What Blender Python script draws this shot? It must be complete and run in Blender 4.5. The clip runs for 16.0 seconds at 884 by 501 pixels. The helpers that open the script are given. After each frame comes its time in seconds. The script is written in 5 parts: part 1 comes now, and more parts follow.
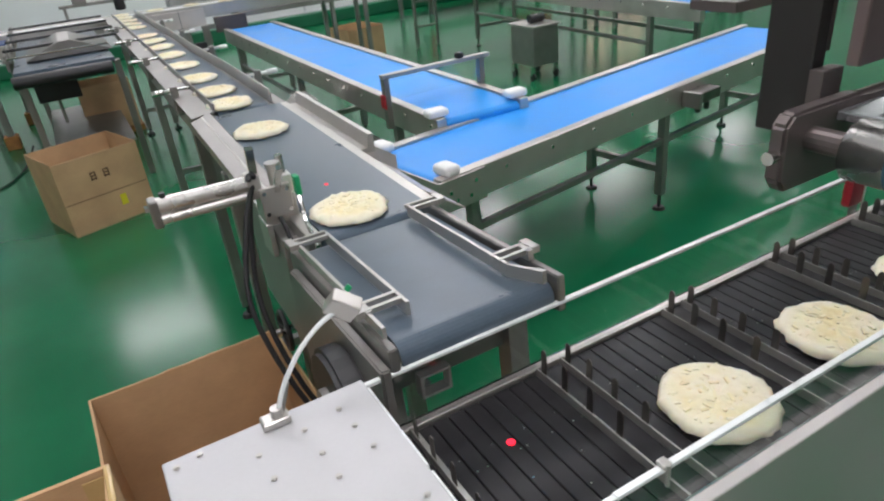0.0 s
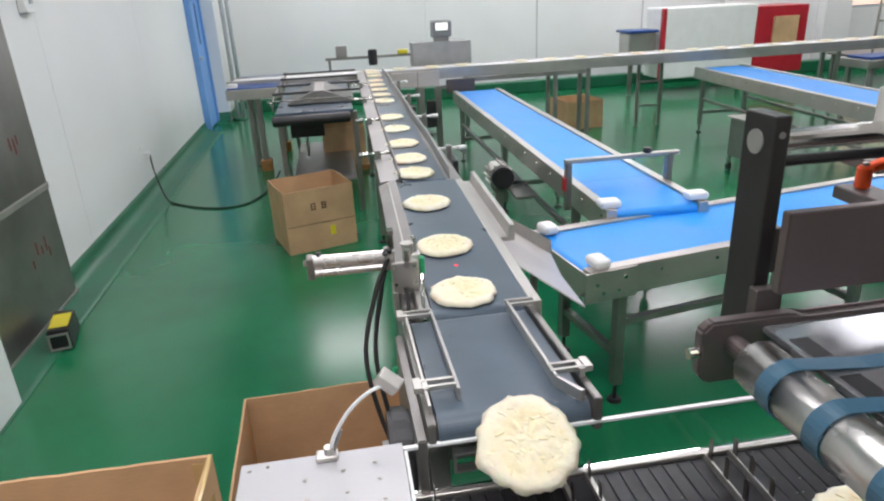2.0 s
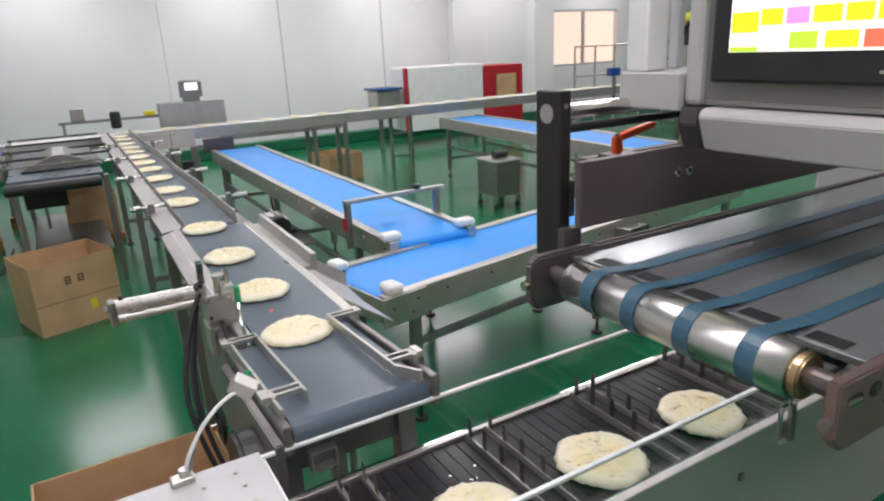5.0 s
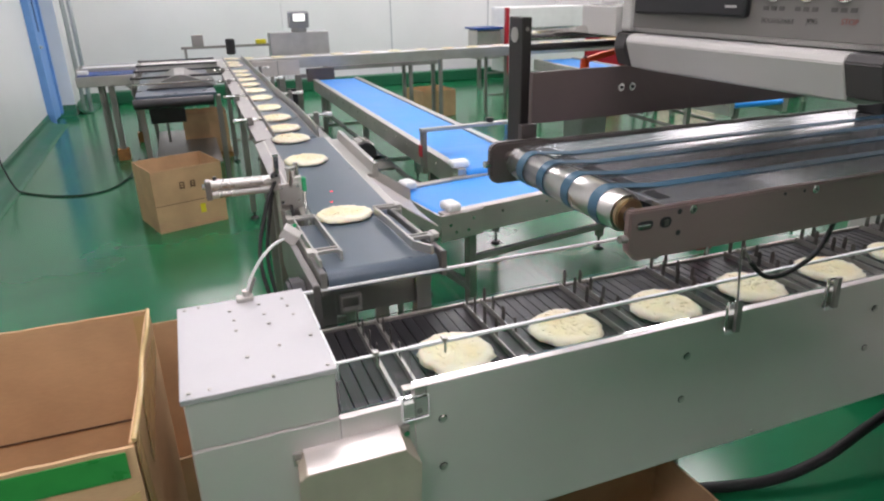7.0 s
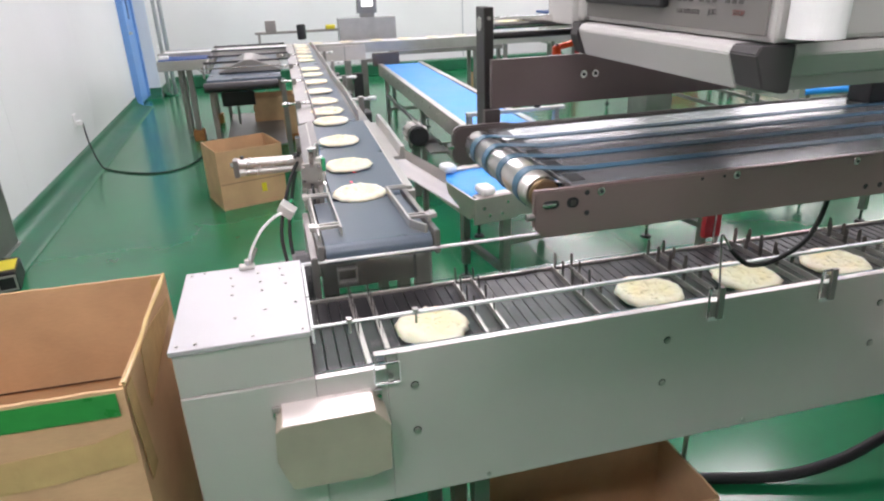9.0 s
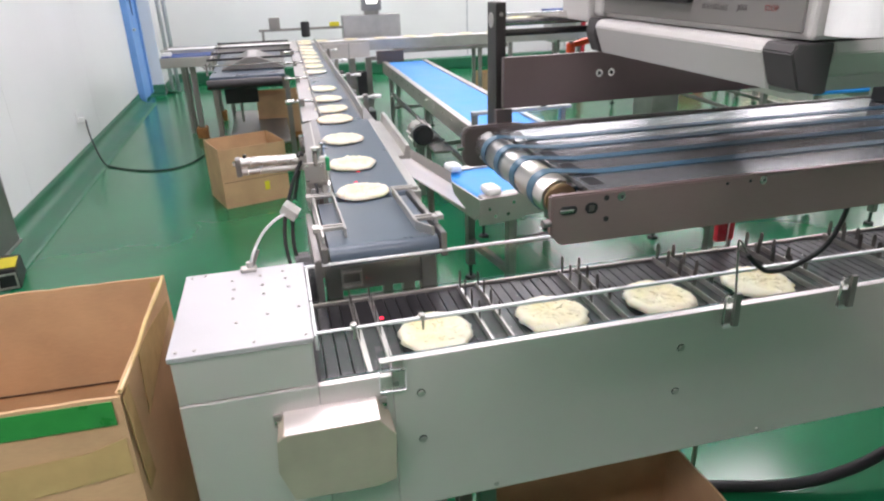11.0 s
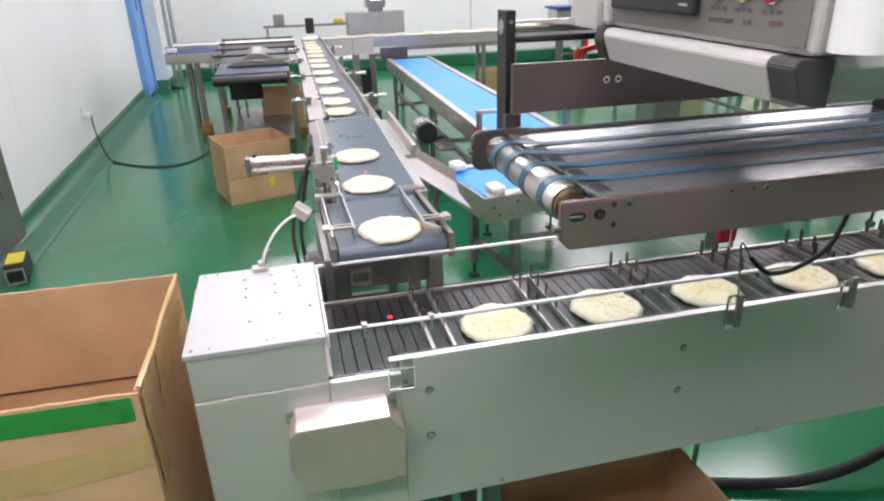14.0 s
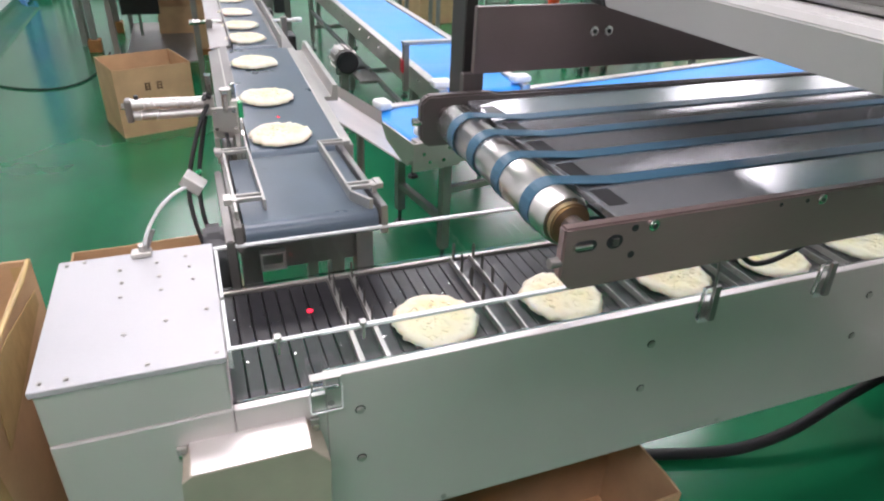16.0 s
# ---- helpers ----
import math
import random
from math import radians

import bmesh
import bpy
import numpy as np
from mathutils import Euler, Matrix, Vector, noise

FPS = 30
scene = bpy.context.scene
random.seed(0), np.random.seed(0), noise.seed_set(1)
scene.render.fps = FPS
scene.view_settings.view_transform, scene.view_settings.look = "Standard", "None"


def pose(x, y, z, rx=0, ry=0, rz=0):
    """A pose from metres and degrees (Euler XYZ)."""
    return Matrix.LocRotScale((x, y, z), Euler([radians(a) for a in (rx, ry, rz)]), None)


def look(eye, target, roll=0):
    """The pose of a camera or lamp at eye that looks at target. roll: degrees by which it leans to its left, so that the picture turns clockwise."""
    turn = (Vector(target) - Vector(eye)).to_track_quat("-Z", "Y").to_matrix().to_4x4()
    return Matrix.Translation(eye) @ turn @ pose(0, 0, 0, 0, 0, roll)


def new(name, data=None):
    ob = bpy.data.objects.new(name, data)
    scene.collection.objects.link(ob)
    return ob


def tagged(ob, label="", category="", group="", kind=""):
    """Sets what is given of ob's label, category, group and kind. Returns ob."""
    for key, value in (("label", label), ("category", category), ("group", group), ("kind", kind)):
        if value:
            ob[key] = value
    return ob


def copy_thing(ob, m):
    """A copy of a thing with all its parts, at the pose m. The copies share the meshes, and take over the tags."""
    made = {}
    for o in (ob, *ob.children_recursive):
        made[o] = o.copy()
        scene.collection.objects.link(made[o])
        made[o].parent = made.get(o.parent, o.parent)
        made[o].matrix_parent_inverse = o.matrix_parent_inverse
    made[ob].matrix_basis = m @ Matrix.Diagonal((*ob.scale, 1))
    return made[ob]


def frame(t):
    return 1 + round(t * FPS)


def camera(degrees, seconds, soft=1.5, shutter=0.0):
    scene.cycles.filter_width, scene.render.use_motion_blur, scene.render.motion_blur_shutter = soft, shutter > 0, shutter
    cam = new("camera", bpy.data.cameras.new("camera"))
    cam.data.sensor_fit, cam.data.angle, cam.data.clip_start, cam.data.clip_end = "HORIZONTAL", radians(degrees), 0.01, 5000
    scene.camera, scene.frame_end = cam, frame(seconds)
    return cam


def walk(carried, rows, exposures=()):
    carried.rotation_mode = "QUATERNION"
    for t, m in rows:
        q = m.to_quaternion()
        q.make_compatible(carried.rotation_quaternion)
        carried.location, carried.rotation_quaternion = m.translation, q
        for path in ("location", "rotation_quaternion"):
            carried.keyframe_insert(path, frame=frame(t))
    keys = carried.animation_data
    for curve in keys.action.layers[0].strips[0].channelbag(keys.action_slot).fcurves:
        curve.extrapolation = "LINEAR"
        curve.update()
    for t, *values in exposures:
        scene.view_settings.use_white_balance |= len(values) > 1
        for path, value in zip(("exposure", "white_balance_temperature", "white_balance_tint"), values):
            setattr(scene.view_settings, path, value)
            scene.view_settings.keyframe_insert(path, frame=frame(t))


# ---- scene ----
cam = camera(68.4, 16.0, 2.2)
PATH = [
    (0, (0.051, -0.334, 1.601), (0.858, 1.239, 0.666), -6.2),
    (0.5, (0.191, -0.44, 1.642), (0.695, 1.263, 0.722), -3.0),
    (1, (0.217, -0.492, 1.688), (0.54, 1.281, 0.823), -3.3),
    (1.5, (0.214, -0.532, 1.729), (0.491, 1.289, 0.95), -3.3),
    (2, (0.211, -0.545, 1.743), (0.48, 1.293, 1.003), -2.9),
    (2.5, (0.225, -0.543, 1.738), (0.491, 1.298, 1.004), -2.9),
    (3, (0.226, -0.536, 1.732), (0.501, 1.305, 1.001), -2.8),
    (3.5, (0.163, -0.509, 1.719), (0.812, 1.236, 0.99), 1.1),
    (4, (0.066, -0.522, 1.688), (1.001, 1.123, 1.04), -1.4),
    (4.2, (0.063, -0.53, 1.676), (1.041, 1.098, 1.051), -3.1),
    (6.3, (0.077, -0.886, 1.688), (0.864, 0.849, 1.079), -1.0),
    (6.5, (0.069, -0.921, 1.687), (0.806, 0.828, 1.056), -1.1),
    (7, (0.082, -0.997, 1.665), (0.745, 0.735, 0.915), -1.1),
    (7.5, (0.2, -1.124, 1.662), (0.71, 0.646, 0.882), -1.4),
    (8, (0.24, -1.146, 1.67), (0.699, 0.635, 0.885), -1.9),
    (8.5, (0.249, -1.14, 1.668), (0.697, 0.644, 0.881), -1.9),
    (9, (0.248, -1.134, 1.675), (0.687, 0.652, 0.889), -2.0),
    (11.5, (0.248, -1.083, 1.668), (0.678, 0.701, 0.875), -1.7),
    (12, (0.25, -1.082, 1.671), (0.679, 0.702, 0.874), -1.7),
    (12.5, (0.235, -1.086, 1.67), (0.663, 0.697, 0.872), -1.6),
    (13, (0.233, -1.101, 1.671), (0.659, 0.682, 0.872), -1.5),
    (13.5, (0.229, -1.114, 1.681), (0.654, 0.669, 0.88), -1.5),
    (14, (0.229, -1.107, 1.69), (0.654, 0.676, 0.888), -1.5),
    (14.5, (0.232, -0.984, 1.684), (0.663, 0.79, 0.867), -1.3),
    (15, (0.24, -0.821, 1.666), (0.781, 0.869, 0.742), 0.7),
    (15.5, (0.268, -0.806, 1.668), (0.89, 0.82, 0.683), 2.3),
    (16, (0.273, -0.818, 1.674), (0.909, 0.794, 0.677), 2.5),
]
EXPOSURES = [(0, -0.62, 6500, 13), (1.5, -0.51, 6500, 14), (3.0, -0.31, 6500, 15), (4.2, -0.57, 6550, 15), (6.3, -0.62, 6700, 18), (7.0, -0.40, 6700, 20), (7.5, -0.36, 6700, 21), (8.2, -0.11, 6650, 21), (9.0, -0.04, 6650, 21), (12.5, -0.03, 6620, 21), (14.0, -0.03, 6600, 21), (15.0, -0.05, 6550, 20), (16.0, -0.10, 6500, 20)]
walk(cam, [(t, look(eye, target, roll)) for t, eye, target, roll in PATH], EXPOSURES)

# ---- world and light ----
world = bpy.data.worlds.new("world")
scene.world = world
world.use_nodes = True
sky = world.node_tree.nodes.new("ShaderNodeTexSky")
sky.sky_type = "NISHITA"
sky.sun_disc = False
sky.sun_elevation, sky.sun_rotation = radians(40), radians(60)
world.node_tree.links.new(sky.outputs[0], world.node_tree.nodes["Background"].inputs[0])
world.node_tree.nodes["Background"].inputs[1].default_value = 0.1
CEIL = 3.3
LAMP_W = 26.0
# The lamps past x = 11 are added, unseen, to brighten the far wall.
LAMP_ROWS = {0.55: (0.2, 2.9, 5.6, 8.3), 3.1: (0.2, 1.9, 4.15, 7.6), 5.4: (0.2, 2.9, 6.3, 8.6), 8.3: (0.1, 3.2, 5.3, 8.3, 11.5), 10.3: (0.2, 2.9, 5.6, 8.3, 11.2)}
# The last three are unseen fill lamps added for the machine's front and cabinet.
LAMP_SPOTS = [(x, y) for y, row in LAMP_ROWS.items() for x in row] + [(-0.97, -1.6), (0.4, -1.6), (5.7, -1.6)]


# ---- materials ----
def nodes_of(name):
    m = bpy.data.materials.new(name)
    m.use_nodes = True
    t = m.node_tree
    return m, t, t.nodes["Principled BSDF"]


def surface(name, base, rough=0.5, metal=0.0, vary=0.12, scale=6.0, grain=0.0, grain_scale=120.0, stretch=(1, 1, 1),
            rough_vary=0.1, spec=0.5, bump=0.0, bump_scale=40.0, island=0.0):
    """A painted, plastic or metal surface with stains at one scale and grain at another."""
    m, t, p = nodes_of(name)
    co = t.nodes.new("ShaderNodeTexCoord")
    mp = t.nodes.new("ShaderNodeMapping")
    mp.inputs["Scale"].default_value = stretch
    t.links.new(co.outputs["Object"], mp.inputs[0])
    big = t.nodes.new("ShaderNodeTexNoise")
    big.inputs["Scale"].default_value, big.inputs["Detail"].default_value = scale, 5
    fine = t.nodes.new("ShaderNodeTexNoise")
    fine.inputs["Scale"].default_value, fine.inputs["Detail"].default_value = grain_scale, 3
    t.links.new(co.outputs["Object"], big.inputs[0])
    t.links.new(mp.outputs[0], fine.inputs[0])
    lo = [max(0.0, c * (1 - vary)) for c in base]
    hi = [min(1.0, c * (1 + vary)) for c in base]
    ramp = t.nodes.new("ShaderNodeValToRGB")
    ramp.color_ramp.elements[0].position, ramp.color_ramp.elements[1].position = 0.3, 0.7
    ramp.color_ramp.elements[0].color, ramp.color_ramp.elements[1].color = (*lo, 1), (*hi, 1)
    t.links.new(big.outputs["Fac"], ramp.inputs[0])
    mix = t.nodes.new("ShaderNodeMix")
    mix.data_type, mix.blend_type = "RGBA", "MULTIPLY"
    mix.inputs["Factor"].default_value = grain
    t.links.new(ramp.outputs[0], mix.inputs["A"])
    t.links.new(fine.outputs["Fac"], mix.inputs["B"])
    t.links.new(mix.outputs["Result"], p.inputs["Base Color"])
    r = t.nodes.new("ShaderNodeMapRange")
    r.inputs["To Min"].default_value, r.inputs["To Max"].default_value = max(0.02, rough - rough_vary), min(1, rough + rough_vary)
    t.links.new(big.outputs["Fac"], r.inputs["Value"])
    t.links.new(r.outputs[0], p.inputs["Roughness"])
    p.inputs["Metallic"].default_value = metal
    p.inputs["Specular IOR Level"].default_value = spec
    if bump:
        b = t.nodes.new("ShaderNodeBump")
        b.inputs["Strength"].default_value, b.inputs["Distance"].default_value = bump, 0.004
        n = t.nodes.new("ShaderNodeTexNoise")
        n.inputs["Scale"].default_value, n.inputs["Detail"].default_value = bump_scale, 4
        t.links.new(mp.outputs[0], n.inputs[0])
        t.links.new(n.outputs["Fac"], b.inputs["Height"])
        t.links.new(b.outputs[0], p.inputs["Normal"])
    return m


def glow(name, colour, strength):
    m, t, p = nodes_of(name)
    p.inputs["Base Color"].default_value = (*colour, 1)
    p.inputs["Emission Color"].default_value = (*colour, 1)
    p.inputs["Emission Strength"].default_value = strength
    return m


def clear(name, tint, rough=0.03, ior=1.45):
    m, t, p = nodes_of(name)
    p.inputs["Base Color"].default_value = (*tint, 1)
    p.inputs["Transmission Weight"].default_value = 1.0
    p.inputs["Roughness"].default_value = rough
    p.inputs["IOR"].default_value = ior
    return m


FLOOR = surface("green epoxy", (0.005, 0.152, 0.059), 0.18, vary=0.16, scale=1.3, rough_vary=0.05, spec=0.5, bump=0.03, bump_scale=9)
COVE = surface("green cove paint", (0.010, 0.125, 0.060), 0.35, vary=0.15, scale=3)
WALL = surface("white wall panel", (0.80, 0.805, 0.805), 0.38, vary=0.04, scale=0.8)
CEILING = surface("white ceiling panel", (0.80, 0.81, 0.81), 0.6, vary=0.03, scale=1)
GREYTRIM = surface("grey trim", (0.50, 0.52, 0.54), 0.4, vary=0.06)
BLUEDOOR = surface("pale blue door paint", (0.16, 0.36, 0.74), 0.4, vary=0.06)
STEEL = surface("brushed stainless", (0.56, 0.54, 0.51), 0.36, 0.8, 0.10, 5, 0.18, 90, (1, 14, 14), 0.09)
STEELD = surface("dull stainless", (0.33, 0.315, 0.30), 0.42, 0.85, 0.18, 4, 0.2, 60, (8, 1, 8), 0.12)
CHROME = surface("bright steel", (0.74, 0.72, 0.69), 0.14, 1.0, 0.06, 20, 0.08, 160, (1, 1, 10), 0.05)
ROLLER = surface("turned roller steel", (0.62, 0.60, 0.575), 0.28, 1.0, 0.10, 14, 0.2, 130, (1, 16, 1), 0.07)
PANEL = surface("satin aluminium panel", (0.72, 0.67, 0.65), 0.30, 0.48, 0.05, 2.2, 0.06, 160, (1, 10, 10), 0.06)
LIDMAT = surface("pearl blasted aluminium", (0.54, 0.535, 0.545), 0.55, 0.45, 0.04, 5, 0.05, 240, rough_vary=0.08)
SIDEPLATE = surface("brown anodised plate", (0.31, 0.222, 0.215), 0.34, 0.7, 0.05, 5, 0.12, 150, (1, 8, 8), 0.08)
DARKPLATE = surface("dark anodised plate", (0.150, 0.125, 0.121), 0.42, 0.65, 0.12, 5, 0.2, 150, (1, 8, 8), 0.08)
DECK = surface("polished deck sheet", (0.40, 0.41, 0.43), 0.17, 0.75, 0.03, 3, 0.0, 160, (1, 1, 1), 0.02)
RAIL = surface("satin rail steel", (0.58, 0.54, 0.51), 0.34, 0.8, 0.08, 6, 0.10, 90, (14, 1, 14), 0.08)
# SHELL's warm base holds a beige reflection of unseen things in front.
SHELL = surface("dull stainless tinted by reflection", (0.56, 0.495, 0.40), 0.40, 0.5, 0.10, 9, 0.08, 90, (1, 1, 8), 0.08)
ALU = surface("bright drawn aluminium", (0.80, 0.77, 0.74), 0.28, 0.75, 0.05, 9, 0.06, 120, (12, 1, 1), 0.05)
BLACK = surface("black plastic", (0.016, 0.016, 0.018), 0.42, vary=0.3, scale=12)
RUBBER = surface("black rubber", (0.012, 0.012, 0.013), 0.6, vary=0.3)
GREYBELT = surface("grey blue belt", (0.088, 0.122, 0.158), 0.30, vary=0.16, scale=7, grain=0.25, grain_scale=260, bump=0.05, bump_scale=300)
BLUEBELT = surface("bright blue belt", (0.014, 0.300, 0.840), 0.42, vary=0.07, scale=4, grain=0.08, grain_scale=200)
POSTMAT = surface("black anodised bar", (0.036, 0.033, 0.032), 0.42, 0.5, 0.15, 8)
BEAMMAT = surface("worn dark steel", (0.16, 0.148, 0.138), 0.38, 0.9, 0.3, 14)
CHUTE = surface("pale bead blasted steel", (0.66, 0.61, 0.585), 0.34, 0.5, 0.08, 6)
BLUEBAND = surface("blue drive band", (0.036, 0.100, 0.155), 0.36, vary=0.04, scale=12)
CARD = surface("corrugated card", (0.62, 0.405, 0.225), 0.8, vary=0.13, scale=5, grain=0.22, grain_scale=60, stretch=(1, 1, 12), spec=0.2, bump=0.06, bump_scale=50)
# A darker card colour than CARD, on the carton floors only.
CARDIN = surface("darker card of carton floors", (0.50, 0.30, 0.155), 0.85, vary=0.15, scale=4, grain=0.2, grain_scale=60, stretch=(12, 1, 1), spec=0.2)
TAPE = surface("clear brown tape", (0.54, 0.385, 0.17), 0.16, vary=0.16, scale=10)
GREENTAPE = surface("green tape", (0.020, 0.250, 0.050), 0.3, vary=0.1, scale=20)
INKMAT = surface("brown print", (0.10, 0.055, 0.03), 0.8)
YELLOW = surface("yellow plastic", (0.72, 0.62, 0.03), 0.4, vary=0.1)
ORANGE = surface("orange handle plastic", (0.80, 0.085, 0.015), 0.35, vary=0.08)
WOODMAT = surface("orange brown wood block", (0.34, 0.15, 0.045), 0.6, vary=0.25, scale=14)
RED = surface("red paint", (0.45, 0.015, 0.03), 0.4, vary=0.1)
FADED = surface("faded red print", (0.20, 0.035, 0.03), 0.5, vary=0.3, scale=40)
WHITEP = surface("white plastic", (0.80, 0.80, 0.79), 0.35, vary=0.04)
GREYP = surface("grey powder coat", (0.47, 0.46, 0.44), 0.5, vary=0.05, scale=3, bump=0.03, bump_scale=200)
PANELDK = surface("dark grey panel face", (0.175, 0.165, 0.155), 0.5, vary=0.05)
BLUEP = surface("dark blue plastic", (0.010, 0.060, 0.250), 0.4)
GREENP = surface("green plastic", (0.010, 0.300, 0.120), 0.35)
SLAT = surface("black slat plastic", (0.020, 0.019, 0.021), 0.36, vary=0.4, scale=22, rough_vary=0.16, spec=0.35)
ACRYL = clear("clear acrylic", (0.94, 0.985, 0.965))
ACREDGE = surface("polished acrylic edge", (0.84, 0.86, 0.855), 0.3, vary=0.1, scale=20)
GLASS = clear("pane", (0.97, 0.99, 0.98))
LAMPGLOW = glow("lamp diffuser", (1.0, 0.985, 1.0), 5.0)
SCREENGLOW = glow("screen white", (0.95, 0.98, 0.92), 1.0)
LASER = glow("laser dot", (1.0, 0.02, 0.05), 1.6)
KITCHEN = glow("warm window", (1.0, 0.76, 0.64), 1.25)


def crust_material():
    m, t, p = nodes_of("cheese crust")
    co = t.nodes.new("ShaderNodeTexCoord")
    info = t.nodes.new("ShaderNodeObjectInfo")
    add = t.nodes.new("ShaderNodeVectorMath")
    add.operation = "ADD"
    comb = t.nodes.new("ShaderNodeCombineXYZ")
    mul = t.nodes.new("ShaderNodeMath")
    mul.operation = "MULTIPLY"
    mul.inputs[1].default_value = 7.0
    t.links.new(info.outputs["Random"], mul.inputs[0])
    t.links.new(mul.outputs[0], comb.inputs[0])
    t.links.new(co.outputs["Object"], add.inputs[0])
    t.links.new(comb.outputs[0], add.inputs[1])
    n1 = t.nodes.new("ShaderNodeTexNoise")
    n1.inputs["Scale"].default_value, n1.inputs["Detail"].default_value = 15, 5
    t.links.new(add.outputs[0], n1.inputs[0])
    ramp = t.nodes.new("ShaderNodeValToRGB")
    e = ramp.color_ramp.elements
    e[0].position, e[0].color = 0.30, (0.77, 0.66, 0.36, 1)
    e[1].position, e[1].color = 0.66, (0.80, 0.74, 0.56, 1)
    mid = e.new(0.45)
    mid.color = (0.78, 0.70, 0.45, 1)
    t.links.new(n1.outputs["Fac"], ramp.inputs[0])
    flat = t.nodes.new("ShaderNodeVectorMath")
    flat.operation = "LENGTH"
    t.links.new(co.outputs["Object"], flat.inputs[0])
    reach = t.nodes.new("ShaderNodeMapRange")
    reach.inputs["From Min"].default_value, reach.inputs["From Max"].default_value = 0.050, 0.074
    t.links.new(flat.outputs["Value"], reach.inputs["Value"])
    dough = t.nodes.new("ShaderNodeMix")
    dough.data_type = "RGBA"
    dough.inputs["B"].default_value = (0.79, 0.735, 0.575, 1)
    t.links.new(reach.outputs[0], dough.inputs["Factor"])
    t.links.new(ramp.outputs[0], dough.inputs["A"])
    t.links.new(dough.outputs["Result"], p.inputs["Base Color"])
    p.inputs["Roughness"].default_value = 0.5
    p.inputs["Subsurface Weight"].default_value = 0.3
    p.inputs["Subsurface Radius"].default_value = (0.01, 0.006, 0.003)
    b = t.nodes.new("ShaderNodeBump")
    b.inputs["Strength"].default_value, b.inputs["Distance"].default_value = 0.5, 0.003
    n2 = t.nodes.new("ShaderNodeTexNoise")
    n2.inputs["Scale"].default_value, n2.inputs["Detail"].default_value = 110, 4
    t.links.new(add.outputs[0], n2.inputs[0])
    t.links.new(n2.outputs["Fac"], b.inputs["Height"])
    t.links.new(b.outputs[0], p.inputs["Normal"])
    return m


CRUST = crust_material()
def shred_material():
    """Shreds from pale to yellow, each its own tone."""
    m, t, p = nodes_of("pale shredded cheese")
    geo = t.nodes.new("ShaderNodeNewGeometry")
    ramp = t.nodes.new("ShaderNodeValToRGB")
    e = ramp.color_ramp.elements
    e[0].position, e[0].color = 0.0, (0.79, 0.70, 0.43, 1)
    e[1].position, e[1].color = 1.0, (0.81, 0.76, 0.59, 1)
    t.links.new(geo.outputs["Random Per Island"], ramp.inputs[0])
    t.links.new(ramp.outputs[0], p.inputs["Base Color"])
    p.inputs["Roughness"].default_value = 0.42
    p.inputs["Subsurface Weight"].default_value = 0.4
    p.inputs["Subsurface Radius"].default_value = (0.01, 0.006, 0.003)
    return m


SHRED = shred_material()


# ---- mesh helpers ----
def finish(bm, name, material, smooth=False):
    bmesh.ops.recalc_face_normals(bm, faces=bm.faces)
    me = bpy.data.meshes.new(name)
    bm.to_mesh(me)
    bm.free()
    me.materials.append(material)
    if smooth:
        for f in me.polygons:
            f.use_smooth = True
    return me


def part(name, bm, material, parent, label="", smooth=False):
    ob = new(name, finish(bm, name, material, smooth))
    if parent:
        ob.parent = parent
    if label:
        tagged(ob, label)
    return ob


def thing(name, label, category, at=(0, 0, 0), group="", kind=""):
    ob = new(name)
    ob.empty_display_size = 0.05
    ob.location = at
    return tagged(ob, label, category, group, kind)


def solid(name, bm, material, label, category, group="", kind="", smooth=False):
    return tagged(new(name, finish(bm, name, material, smooth)), label, category, group, kind)


def block(x0, x1, y0, y1, z0, z1, bevel=0.0, bm=None, segments=2):
    one = bmesh.new()
    bmesh.ops.create_cube(one, size=1.0)
    for v in one.verts:
        v.co = Vector(((x0 + x1) / 2 + v.co.x * (x1 - x0), (y0 + y1) / 2 + v.co.y * (y1 - y0), (z0 + z1) / 2 + v.co.z * (z1 - z0)))
    if bevel:
        bmesh.ops.bevel(one, geom=one.edges[:], offset=bevel, segments=segments, profile=0.5, affect="EDGES")
    return join(bm, one)


def join(bm, one):
    if bm is None:
        return one
    me = bpy.data.meshes.new("join")
    one.to_mesh(me)
    one.free()
    bm.from_mesh(me)
    bpy.data.meshes.remove(me)
    return bm


def rod(p0, p1, r, n=16, bm=None, r1=None, bevel=0.0):
    p0, p1 = Vector(p0), Vector(p1)
    one = bmesh.new()
    length = (p1 - p0).length
    bmesh.ops.create_cone(one, cap_ends=True, segments=n, radius1=r, radius2=r if r1 is None else r1, depth=length)
    if bevel:
        rims = [e for e in one.edges if abs(e.verts[0].co.z - e.verts[1].co.z) < 1e-6]
        bmesh.ops.bevel(one, geom=rims, offset=bevel, segments=2, affect="EDGES")
    q = (p1 - p0).to_track_quat("Z", "Y").to_matrix().to_4x4()
    bmesh.ops.transform(one, matrix=Matrix.Translation((p0 + p1) / 2) @ q, verts=one.verts)
    return join(bm, one)


